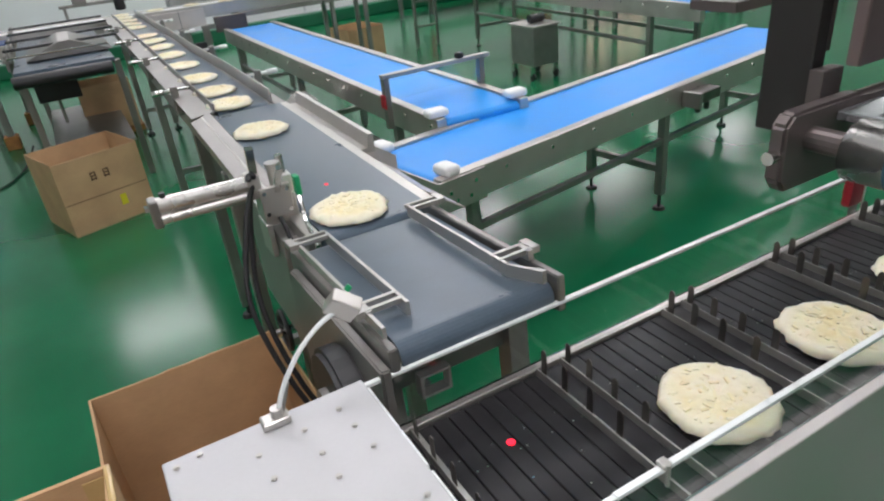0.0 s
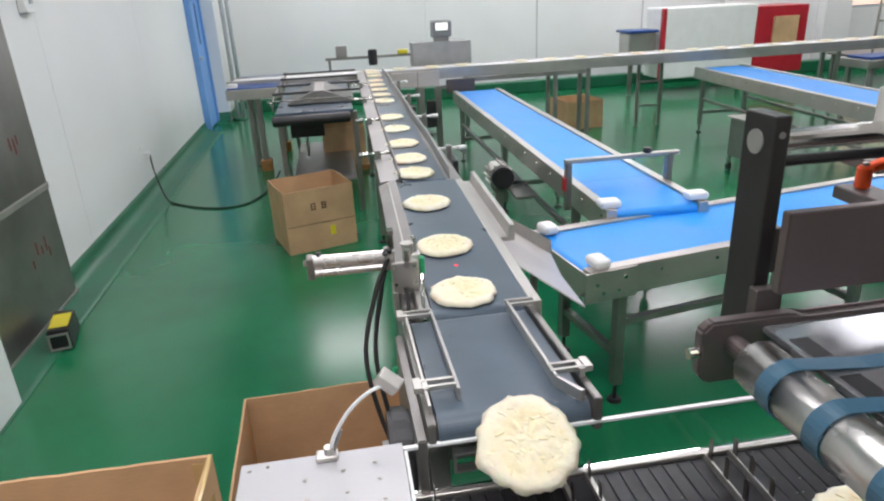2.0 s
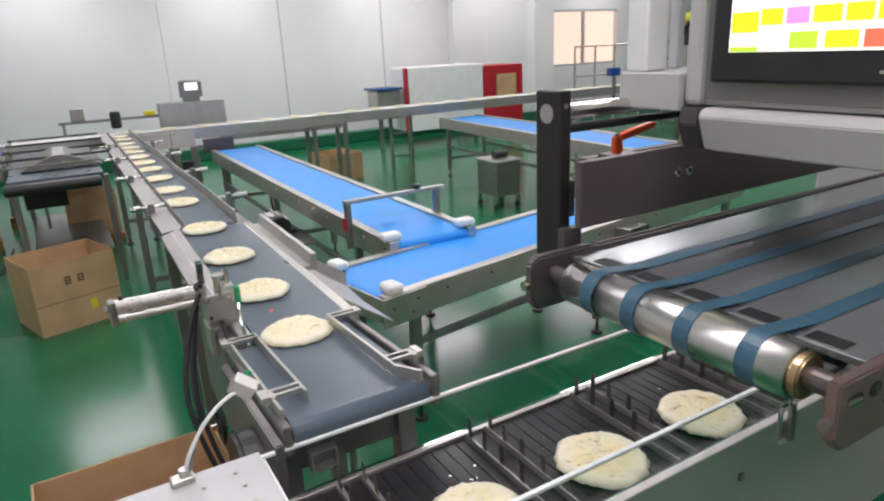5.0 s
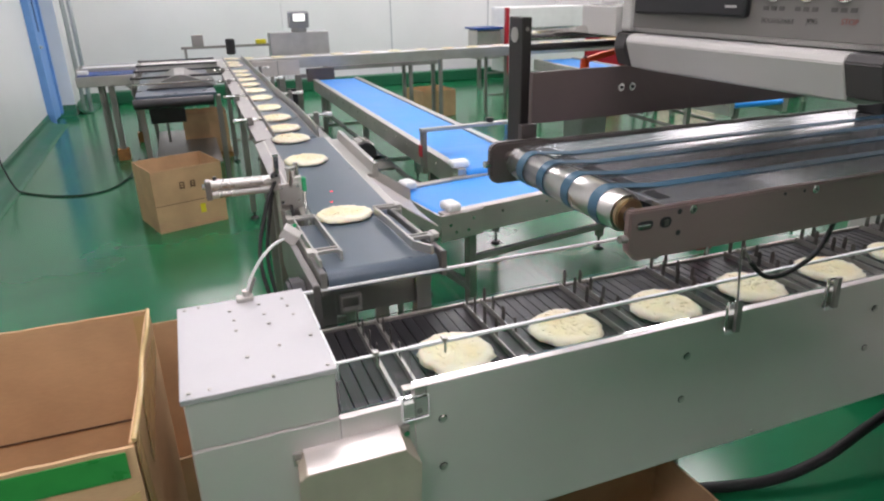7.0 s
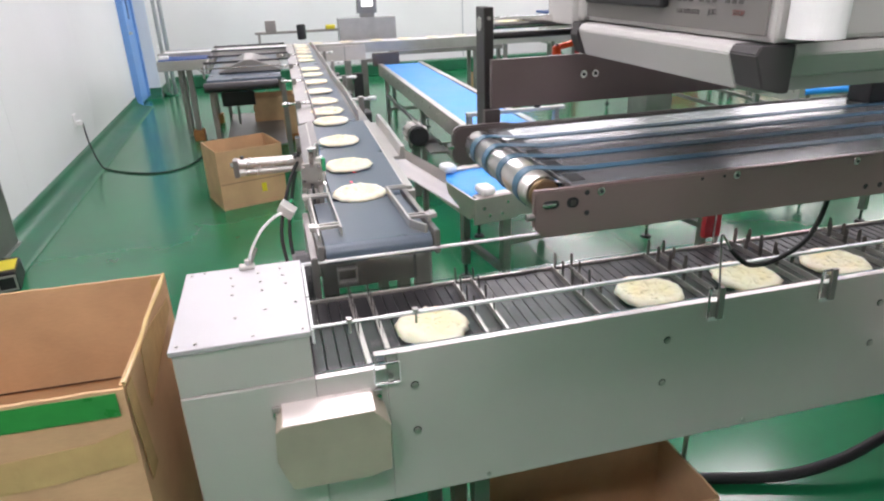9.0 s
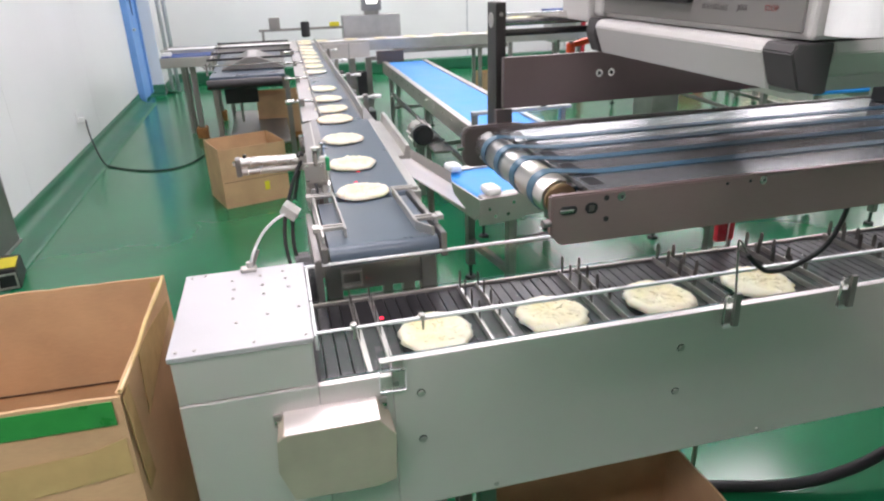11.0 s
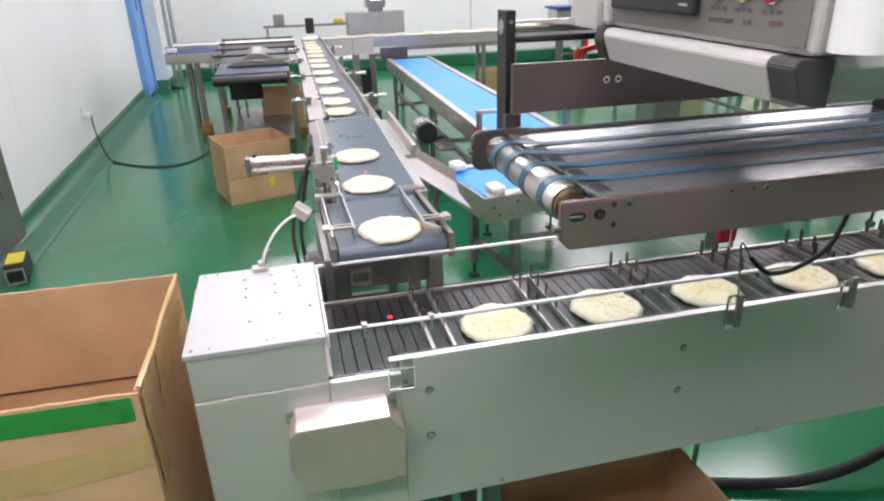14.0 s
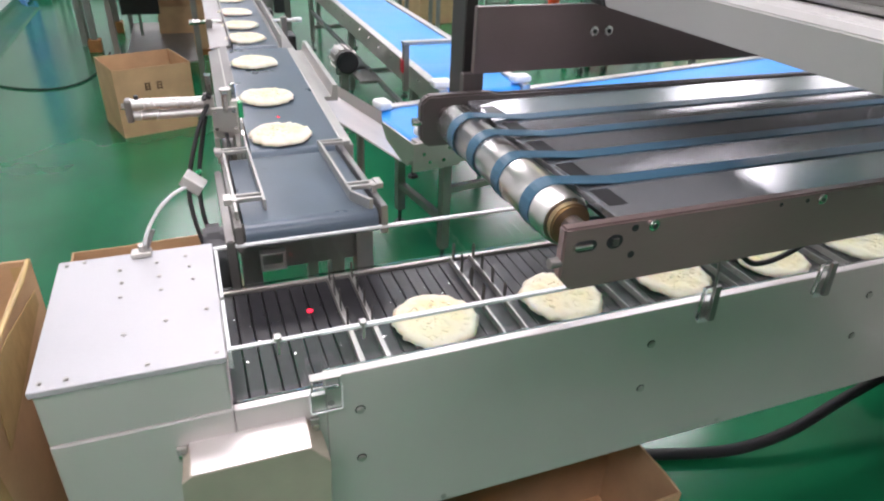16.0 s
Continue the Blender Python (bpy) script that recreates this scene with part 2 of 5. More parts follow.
def tube(points, r, n=8, bm=None, sub=6):
    """A round hose along a smooth line through the points."""
    pts = [Vector(p) for p in points]
    line = []
    for i in range(len(pts) - 1):
        a, b, c, d = pts[max(i - 1, 0)], pts[i], pts[i + 1], pts[min(i + 2, len(pts) - 1)]
        for k in range(sub):
            u = k / sub
            line.append(0.5 * ((2 * b) + (c - a) * u + (2 * a - 5 * b + 4 * c - d) * u * u + (3 * b - a - 3 * c + d) * u ** 3))
    line.append(pts[-1])
    one = bmesh.new()
    rings = []
    for i, p in enumerate(line):
        way = (line[min(i + 1, len(line) - 1)] - line[max(i - 1, 0)]).normalized()
        side = way.cross(Vector((0.13, 0.31, 0.94))).normalized()
        up = side.cross(way)
        rings.append([one.verts.new(p + r * (math.cos(2 * math.pi * k / n) * side + math.sin(2 * math.pi * k / n) * up)) for k in range(n)])
    for a, b in zip(rings, rings[1:]):
        for k in range(n):
            one.faces.new((a[k], a[(k + 1) % n], b[(k + 1) % n], b[k]))
    one.faces.new(rings[0])
    one.faces.new(rings[-1][::-1])
    return join(bm, one)


def prism(outline, axis, lo, hi, bevel=0.0, bm=None):
    """A flat outline drawn out along an axis: outline in the two other axes, in xyz order."""
    one = bmesh.new()
    place = {"x": lambda u, v, w: (w, u, v), "y": lambda u, v, w: (u, w, v), "z": lambda u, v, w: (u, v, w)}[axis]
    a = [one.verts.new(place(u, v, lo)) for u, v in outline]
    b = [one.verts.new(place(u, v, hi)) for u, v in outline]
    one.faces.new(a)
    one.faces.new(b[::-1])
    for i in range(len(a)):
        k = (i + 1) % len(a)
        one.faces.new((a[i], a[k], b[k], b[i]))
    if bevel:
        bmesh.ops.bevel(one, geom=one.edges[:], offset=bevel, segments=2, affect="EDGES")
    return join(bm, one)


def bolt_head(x, y, z, axis, r=0.006, h=0.004):
    d = {"x": (h, 0, 0), "-x": (-h, 0, 0), "y": (0, h, 0), "-y": (0, -h, 0), "z": (0, 0, h)}[axis]
    bm = rod((x, y, z), (x + d[0], y + d[1], z + d[2]), r, 14, bevel=0.001)
    s = {"x": 1, "-x": -1, "y": 1, "-y": -1, "z": 1}[axis]
    return rod((x + d[0] * 0.9, y + d[1] * 0.9, z + d[2] * 0.9), (x + d[0] * 1.1, y + d[1] * 1.1, z + d[2] * 1.1), r * 0.5, 6, bm)


# ---- the room ----
X1, Y0, Y1 = 15.0, -5.0, 11.25


def wall_x(y):
    """The left wall's face, nearly along the conveyor line."""
    return -1.665 - (y - 4.2) * 0.008


solid("floor", block(-3.2, X1 + 0.3, Y0 - 0.3, Y1 + 0.5, -0.2, 0.0), FLOOR, "glossy green epoxy factory floor", "floor", kind="structure")
solid("ceiling", block(-3.2, X1 + 0.3, Y0 - 0.3, Y1 + 0.5, CEIL, CEIL + 0.15), CEILING, "white panel ceiling", "ceiling", kind="structure")

wall = thing("wall_left", "white sandwich panel wall with a plain surface", "wall", kind="structure")
edges = [-5.3, -2.9, -0.5, 1.9, 4.3, 6.7, 9.28]
for a, b in zip(edges, edges[1:]):
    part("panel", prism([(wall_x(a) - 0.12, a), (wall_x(a), a), (wall_x(b - 0.004), b - 0.004), (wall_x(b) - 0.12, b - 0.004)], "z", 0, CEIL), WALL, wall)
part("panel", prism([(wall_x(9.28) - 0.12, 9.28), (wall_x(9.28), 9.28), (wall_x(10.1), 10.1), (wall_x(10.1) - 0.12, 10.1)], "z", 2.1, CEIL), WALL, wall)

door = thing("door_1", "pale blue painted door, shut, in the white wall", "door", kind="structure")
part("door_leaf", prism([(wall_x(9.3) - 0.05, 9.34), (wall_x(9.3) + 0.055, 9.34), (wall_x(10.1) + 0.055, 10.02), (wall_x(10.1) - 0.05, 10.02)], "z", 0.03, 2.04), BLUEDOOR, door)
for y in (9.281, 10.03):
    part("door_frame", prism([(wall_x(y) - 0.1, y), (wall_x(y) + 0.085, y), (wall_x(y + .06) + 0.085, y + 0.06), (wall_x(y + .06) - 0.1, y + 0.06)], "z", 0.0, 2.1), BLUEDOOR, door)
part("door_frame", block(wall_x(9.6) - 0.1, wall_x(9.6) + 0.08, 9.342, 10.029, 2.045, 2.099), BLUEDOOR, door)
part("vision_slit", block(wall_x(9.6) + 0.056, wall_x(9.6) + 0.064, 9.69, 9.75, 1.2, 1.75, 0.003), BLUEP, door, "narrow dark window slit")
part("door_handle", block(wall_x(9.4) + 0.056, wall_x(9.4) + 0.10, 9.40, 9.52, 1.0, 1.03, 0.005), STEEL, door, "steel lever handle")

part_wall = thing("wall_far", "white sandwich panel wall at the hall's end", "wall", kind="structure")
xs = [-1.85, 1.86, 3.84, 5.82, 7.7, 9.95]
for a, b in zip(xs, xs[1:]):
    part("panel", block(a, b - 0.006, Y1, Y1 + 0.12, 0, CEIL), WALL, part_wall)
part("panel", block(9.95, 12.0, Y1, Y1 + 0.12, 0, 1.08), WALL, part_wall)
part("panel", block(9.95, 12.0, Y1, Y1 + 0.12, 2.3, CEIL), WALL, part_wall)
part("panel", block(12.0, X1, Y1, Y1 + 0.12, 0, CEIL), WALL, part_wall)
for x in (3.83, 5.81):
    part("joint_strip", block(x, x + 0.025, Y1 - 0.006, Y1 - 0.001, 0.2, CEIL), GREYTRIM, part_wall)
for x, w in ((7.3, 0.8), (9.35, 0.55)):
    part("pilaster", block(x, x + w, Y1 - 0.22, Y1 - 0.002, 0, CEIL, 0.01), WALL, part_wall)
solid("wall_right", block(X1, X1 + 0.12, Y0, Y1, 0, CEIL), WALL, "white panel wall", "wall", kind="structure")
solid("wall_back", block(-3.0, X1, Y0 - 0.12, Y0, 0, CEIL), WALL, "white panel wall", "wall", kind="structure")
solid("column", block(-1.83, -1.45, 10.1, 11.24, 0, CEIL, 0.01), WALL, "boxed white column in the room's corner", "column", kind="structure")
win = thing("window_1", "window to a warm lit room beyond", "window", kind="structure")
part("window_frame", block(9.95, 12.0, Y1 + 0.01, Y1 + 0.09, 1.08, 1.13), GREYTRIM, win)
part("window_frame", block(9.95, 12.0, Y1 + 0.01, Y1 + 0.09, 2.25, 2.3), GREYTRIM, win)
part("window_frame", block(10.95, 11.0, Y1 + 0.01, Y1 + 0.09, 1.13, 2.25), GREYTRIM, win)
part("pane", block(9.95, 12.0, Y1 + 0.046, Y1 + 0.05, 1.13, 2.25), GLASS, win)
solid("backdrop", block(8.5, 13.5, Y1 + 0.9, Y1 + 0.92, 0.4, 3.0), KITCHEN, "warm glow of the next room", "backdrop", kind="structure")

# rounded green skirting where floor meets wall
COVE_LINE = [(0, 0.15), (0.008, 0.15), (0.011, 0.10), (0.03, 0.055), (0.09, 0.022), (0.18, 0.009), (0.23, 0.004), (0.23, 0.0), (0, 0.0)]


def cove(name, a, b):
    bm = bmesh.new()
    d = (Vector(b) - Vector(a)).normalized()
    side = Vector((d.y, -d.x, 0))
    rows = [[bm.verts.new(Vector(p) + side * u + Vector((0, 0, v))) for u, v in COVE_LINE] for p in (a, b)]
    for i in range(len(COVE_LINE) - 1):
        bm.faces.new((rows[0][i], rows[0][i + 1], rows[1][i + 1], rows[1][i]))
    solid(name, bm, COVE, "green painted cove skirting along the wall", "skirting", kind="structure", smooth=True)


cove("baseboard", (wall_x(-5) + 0.001, -5, 0), (wall_x(9.27) + 0.001, 9.27, 0))
cove("baseboard", (-1.44, Y1 - 0.001, 0), (14.9, Y1 - 0.001, 0))
cove("baseboard", (-1.66, 10.099, 0), (-1.45, 10.099, 0))
cove("baseboard", (-1.449, 10.1, 0), (-1.449, 11.2, 0))
solid("curb", block(-1.05, 14.9, Y1 - 0.42, Y1 - 0.2, 0, 0.2, 0.02), COVE, "low green painted kerb along the end wall", "kerb", kind="structure")
for k, x in enumerate((-1.37, -1.28)):
    solid("conduit", rod((x, Y1 - 0.06 - 0.9, 0.0), (x, Y1 - 0.96, CEIL), 0.03, 12), GREYTRIM, "white painted pipe up the corner column", "pipe", "corner pipes", smooth=True)
for x, y in LAMP_SPOTS:
    ob = thing("ceiling_light", "flush white LED panel in the unseen ceiling, lit", "ceiling light", (x, y, CEIL), "ceiling lights")
    part("frame", block(-0.63, 0.63, -0.33, 0.33, -0.03, -0.002, 0.004), WHITEP, ob)
    part("diffuser", block(-0.60, 0.60, -0.30, 0.30, -0.034, -0.0305), LAMPGLOW, ob)
    ld = bpy.data.lights.new("panel_light", "AREA")
    ld.shape, ld.size, ld.size_y, ld.energy, ld.color = "RECTANGLE", 1.2, 0.6, LAMP_W, (1.0, 0.975, 1.0)
    lo = new("panel_light", ld)
    lo.location = (x, y, CEIL - 0.04)

# dark steel door and wall socket on the left wall
sd = thing("steel_cabinet", "dark stainless cabinet door with a window against the wall", "cabinet")
cx = -1.745
part("body", block(cx + 0.082, cx + 0.14, 2.405, 3.68, 0.03, 2.05, 0.006), STEELD, sd)
part("upper_door", block(cx + 0.1405, cx + 0.152, 2.43, 3.655, 0.775, 2.03, 0.004), STEELD, sd, "upper steel door sheet")
part("lower_door", block(cx + 0.1405, cx + 0.152, 2.43, 3.655, 0.05, 0.735, 0.004), STEELD, sd, "lower steel door sheet")
part("seam_strip", block(cx + 0.1405, cx + 0.160, 2.42, 3.66, 0.737, 0.773, 0.003), STEEL, sd, "bright strip between the doors")
part("edge_strip", block(cx + 0.1405, cx + 0.158, 2.42, 3.68, 0.031, 0.048, 0.002), STEEL, sd)
for y, z, h in ((3.30, 0.47, 0.075), (3.36, 0.44, 0.05), (3.42, 0.46, 0.09), (3.45, 0.40, 0.06), (3.22, 0.40, 0.05), (3.34, 1.07, 0.07), (3.39, 1.05, 0.09), (3.43, 1.08, 0.05)):
    part("print_bar", block(cx + 0.1525, cx + 0.1535, y - 0.008, y + 0.008, z - h / 2, z + h / 2), FADED, sd, "faded red print")
part("plinth", block(cx + 0.085, cx + 0.12, 2.47, 3.66, 0.0, 0.029), BLACK, sd)
solid("door_post", block(-2.05, -1.43, 2.08, 2.40, 0, 2.2, 0.01), WALL, "white boxed post beside the steel cabinet", "post", kind="structure")
yb = thing("charger_box", "black metal box with yellow warning stickers on the floor", "box", (-1.455, 3.03, 0))
yb.rotation_euler = (0, 0, radians(12))
part("case", prism([(-0.06, 0.0), (0.06, 0.0), (0.055, 0.12), (-0.05, 0.13)], "y", -0.14, 0.14, 0.006), BLACK, yb)
for b in ((-0.052, 0.052, 0.010, 0.022), (-0.052, 0.052, 0.096, 0.108), (-0.052, -0.042, 0.0225, 0.0955), (0.042, 0.052, 0.0225, 0.0955)):
    part("end_rim", block(b[0], b[1], -0.152, -0.1405, b[2], b[3], 0.002), STEEL, yb, "bright metal rim of the open end")
part("sticker", block(-0.045, 0.05, -0.10, 0.08, 0.1275, 0.130), YELLOW, yb, "yellow sticker")
wb = thing("switch_box", "white plastic switch box on the wall", "switch box", (wall_x(4.15) + 0.001, 4.15, 1.82))
part("case", block(0, 0.05, -0.07, 0.07, -0.082, 0.082, 0.008), WHITEP, wb)
part("switch", block(0.0505, 0.062, -0.02, 0.02, -0.03, 0.03, 0.004), GREYTRIM, wb)
sk = thing("wall_socket", "white wall socket with a plug", "socket", (wall_x(5.95) + 0.002, 5.95, 0.455))
part("plate", block(0, 0.012, -0.05, 0.05, -0.06, 0.06, 0.004), WHITEP, sk)
part("plug", block(0.012, 0.07, -0.025, 0.025, -0.05, -0.005, 0.008), WHITEP, sk)
solid("power_cable", tube([(wall_x(5.95) + 0.07, 5.95, 0.425), (wall_x(5.9) + 0.10, 5.88, 0.25), (-1.50, 5.78, 0.045), (-1.40, 5.65, 0.009), (-1.12, 5.42, 0.008), (-0.86, 5.35, 0.008), (-0.66, 5.5, 0.008), (-0.52, 5.9, 0.02), (-0.44, 6.1, 0.12)], 0.008, 8),
      RUBBER, "black cable lying on the floor from the socket", "cable", smooth=True)


# ---- conveyors ----
def leg_pair(owner, x0, x1, y, top, base=0.0, w=0.045):
    for x in (x0, x1):
        part("leg", block(x - w / 2, x + w / 2, y - w / 2, y + w / 2, base + 0.06, top, 0.003), STEELD, owner)
        bm = rod((x, y, base), (x, y, base + 0.018), 0.035, 16, r1=0.028)
        rod((x, y, base + 0.018), (x, y, base + 0.07), 0.009, 8, bm)
        part("foot", bm, BLACK, owner)
    part("cross_rail", block(x0 + w / 2, x1 - w / 2, y - 0.015, y + 0.015, base + 0.20, base + 0.235), STEELD, owner)


def belt_loop(length, width, r, n=10):
    """A closed belt of that length along y, top face at z = 0, from y = 0."""
    bm = bmesh.new()
    prof = []
    for k in range(n + 1):
        a = math.pi / 2 + math.pi * k / n
        prof.append((r + r * math.cos(a), -r + r * math.sin(a)))
    for k in range(n + 1):
        a = -math.pi / 2 + math.pi * k / n
        prof.append((length - r + r * math.cos(a), -r + r * math.sin(a)))
    rows = [[bm.verts.new((s * width / 2, u, v)) for u, v in prof] for s in (-1, 1)]
    for i in range(len(prof)):
        k = (i + 1) % len(prof)
        bm.faces.new((rows[0][i], rows[0][k], rows[1][k], rows[1][i]))
    bm.faces.new(rows[0])
    bm.faces.new(rows[1][::-1])
    return bm


# main conveyor, in its own line: u across, v along
MAIN_TURN = -1.25
MAIN_Z = 1.045
MAIN_LEN = 1.17
LINE_LEN = 6.15
mc = thing("belt_conveyor", "stainless belt conveyor with a grey-blue belt carrying crusts", "conveyor", (0.497, 0.79, MAIN_Z))
mc.rotation_euler = (0, 0, radians(MAIN_TURN))
part("belt", belt_loop(MAIN_LEN, 0.235, 0.025), GREYBELT, mc, smooth=False)
part("bed_plate", block(-0.117, 0.117, 0.05, MAIN_LEN - 0.05, -0.046, -0.006), STEELD, mc)
part("side_rail", block(-0.150, -0.122, 0.03, MAIN_LEN, -0.13, 0.004, 0.003), STEEL, mc)
part("side_rail", block(0.122, 0.150, 0.03, MAIN_LEN, -0.13, -0.006, 0.003), STEEL, mc)
part("guide_strip", prism([(-0.185, -0.016), (-0.121, -0.004), (-0.117, 0.012), (-0.121, 0.012), (-0.185, -0.010)], "y", 0.30, MAIN_LEN, 0.0), STEELD, mc, "sloping dull steel side guide")
part("guide_strip", prism([(0.125, -0.03), (0.20, -0.03), (0.20, 0.022), (0.185, 0.022), (0.178, -0.016), (0.125, -0.016)], "y", 0.50, 1.16, 0.0), STEEL, mc, "folded stainless side tray")
for v in (0.30, 0.95):
    leg_pair(mc, -0.135, 0.135, v, -0.13, -MAIN_Z)
part("seam_roller", rod((-0.12, -0.012, -0.022), (0.12, -0.012, -0.022), 0.009, 12), CHROME, mc)
# upstream half of the line, narrower, between adjustable fences
uc = thing("fence_conveyor", "narrow stainless conveyor with fences and adjusting rods, full of crusts", "conveyor", (0.497, 0.79, MAIN_Z))
LINE_SLOPE = 1.05
uc.location.z += MAIN_LEN * math.tan(radians(LINE_SLOPE))
uc.rotation_euler = (radians(-LINE_SLOPE), 0, radians(MAIN_TURN))
bm = belt_loop(LINE_LEN - MAIN_LEN - 0.01, 0.176, 0.025)
bmesh.ops.translate(bm, verts=bm.verts, vec=(0, MAIN_LEN + 0.008, 0))
part("belt", bm, GREYBELT, uc)
part("bed_plate", block(-0.087, 0.087, MAIN_LEN + 0.05, LINE_LEN - 0.05, -0.046, -0.006), STEELD, uc)
part("side_rail", block(-0.150, -0.092, MAIN_LEN + 0.01, LINE_LEN, -0.13, -0.008, 0.003), STEELD, uc)
part("side_rail", block(0.092, 0.150, MAIN_LEN + 0.01, LINE_LEN, -0.13, -0.008, 0.003), STEELD, uc)
part("fence", prism([(-0.178, -0.006), (-0.098, 0.004), (-0.094, 0.034), (-0.099, 0.034), (-0.103, 0.010), (-0.178, 0.0)], "y", MAIN_LEN + 0.01, LINE_LEN, 0.0), STEELD, uc, "sloping steel fence")
for k in range(6):
    a, b = MAIN_LEN + 0.01 + k * 0.82, MAIN_LEN + 0.01 + (k + 1) * 0.82 - 0.004
    o0, o1 = 0.010 * (k % 2), 0.010 * ((k + 1) % 2)
    part("fence", prism([(0.098 + o0, a), (0.103 + o0, a), (0.103 + o1, b), (0.098 + o1, b)], "z", -0.006, 0.045), STEEL, uc, "thin steel fence, slightly bent")
for v in (1.62, 3.3, 5.3):
    leg_pair(uc, -0.120, 0.120, v, -0.13, -MAIN_Z + (v - MAIN_LEN) * math.tan(radians(LINE_SLOPE)))
for v in (1.62, 2.60, 3.6, 4.6):
    for s in (-1, 1):
        bm = rod((s * 0.106, v, 0.026), (s * 0.235, v, 0.026), 0.007, 10)
        rod((s * 0.205, v, 0.026), (s * 0.250, v, 0.026), 0.011, 12, bm)
        part("adjusting_rod", bm, WHITEP if s > 0 else CHROME, uc, smooth=True)
        part("rod_clamp", block(s * 0.166 - 0.014, s * 0.166 + 0.014, v - 0.014, v + 0.014, -0.07, 0.042, 0.004), STEELD, uc)
for v, w in ((1.9, 0.10), (2.7, 0.07), (3.9, 0.09)):
    part("valve_block", block(0.155, 0.155 + w, v, v + 0.14, -0.28, -0.10, 0.008), BLACK, uc, "black valve block")
    part("air_hose", tube([(0.18, v + 0.05, -0.28), (0.20, v - 0.1, -0.5), (0.12, v - 0.25, -0.62), (0.05, v - 0.3, -0.4)], 0.006, 8), RUBBER, uc, smooth=True)
part("motor_cover", block(-0.185, -0.150, 0.10, 0.44, -0.30, -0.02, 0.006), STEELD, mc)
bm = rod((-0.06, 0.35, -0.30), (0.10, 0.35, -0.30), 0.06, 20, bevel=0.006)
part("drive_motor", bm, BLUEP, mc, "blue painted drive motor")
bm = rod((-0.10, 0.50, -0.30), (-0.10, 0.66, -0.30), 0.040, 18, bevel=0.006)
part("drive_motor", bm, BLUEP, mc, "blue painted drive motor")
part("motor_stay", block(-0.135, -0.065, 0.55, 0.61, -0.262, -0.048, 0.003), STEELD, mc)

hw = part("handwheel", tube([(-0.19 , 0.30 + 0.05 * math.cos(2 * math.pi * k / 16), -0.36 + 0.05 * math.sin(2 * math.pi * k / 16)) for k in range(17)], 0.007, 8, None, 2), BLACK, mc, "black handwheel with a chrome hub", smooth=True)
bm = rod((-0.215, 0.30, -0.36), (-0.136, 0.30, -0.36), 0.011, 14)
part("hub", bm, CHROME, hw)
for k in range(3):
    a = 2 * math.pi * k / 3
    part("spoke", rod((-0.19, 0.30, -0.36), (-0.19, 0.30 + 0.048 * math.cos(a), -0.36 + 0.048 * math.sin(a)), 0.004, 8), BLACK, hw)
part("knee_plate", block(-0.150, -0.138, 0.24, 0.36, -0.46, -0.131, 0.002), STEELD, mc)

# short end conveyor that throws the crusts
ec = thing("end_conveyor", "short stainless end conveyor with grey-blue belt and guide frames", "conveyor", (0.456, 0.352, 1.068))
END_SLOPE = -2.9
ec.rotation_euler = (radians(END_SLOPE), 0, 0)
part("belt", belt_loop(0.43, 0.268, 0.026, 14), GREYBELT, ec)
part("bed_plate", block(-0.128, 0.128, 0.06, 0.38, -0.047, -0.006), STEELD, ec)
part("end_roller", rod((-0.140, 0.026, -0.026), (0.140, 0.026, -0.026), 0.0225, 20), CHROME, ec, smooth=True)
for s in (-1, 1):
    part("side_plate", prism([(-0.004, 0.012 if s > 0 else 0.004), (0.45, 0.012 if s > 0 else 0.004), (0.45, -0.085), (0.16, -0.085), (0.06, -0.056), (-0.004, -0.050)], "x", min(s * 0.139, s * 0.153), max(s * 0.139, s * 0.153), 0.002), STEELD, ec)
    bm = block(min(s * 0.139, s * 0.149), max(s * 0.139, s * 0.149), 0.07, 0.10, 0.012, 0.03)
    part("guide_post", bm, STEEL, ec)
    for v in (0.075, 0.385):
        bm = block(min(s * 0.165, s * 0.086), max(s * 0.165, s * 0.086), v, v + 0.008, 0.022, 0.031, 0.001)
        block(min(s * 0.165, s * 0.086), max(s * 0.165, s * 0.086), v + 0.022, v + 0.030, 0.022, 0.031, 0.001, bm)
        block(min(s * 0.165, s * 0.150), max(s * 0.165, s * 0.150), v - 0.002, v + 0.036, 0.020, 0.032, 0.001, bm)
        part("slotted_bracket", bm, STEEL, ec)
    a = 0.088 if s > 0 else 0.084
    bm = block(min(s * a, s * (a + 0.006)), max(s * a, s * (a + 0.006)), 0.06, 0.41, 0.006, 0.030, 0.001)
    if s > 0:
        prism([(a, 0.06), (a + 0.006, 0.06), (a + 0.036, 0.004), (a + 0.028, 0.002)], "z", 0.006, 0.028, 0.0, bm)
    else:
        block(-0.148, -0.142, 0.02, 0.41, 0.010, 0.028, 0.001, bm)
    part("guide_bar", bm, STEEL, ec)
part("gear_cover", prism([(-0.01, -0.02), (0.40, -0.02), (0.43, -0.12), (0.40, -0.28), (0.30, -0.36), (0.16, -0.36), (0.05, -0.28), (0.0, -0.16)], "x", -0.172, -0.156, 0.003), STEELD, ec, "dull bent sheet cover")
part("gear_case", rod((-0.215, 0.13, -0.14), (-0.172, 0.13, -0.14), 0.092, 28, bevel=0.008), BLACK, ec, "dark round drive case")
part("gear_hub", rod((-0.228, 0.13, -0.14), (-0.2155, 0.13, -0.14), 0.03, 16), STEELD, ec)
part("under_box", block(-0.13, 0.13, 0.12, 0.30, -0.16, -0.06, 0.003), STEELD, ec)
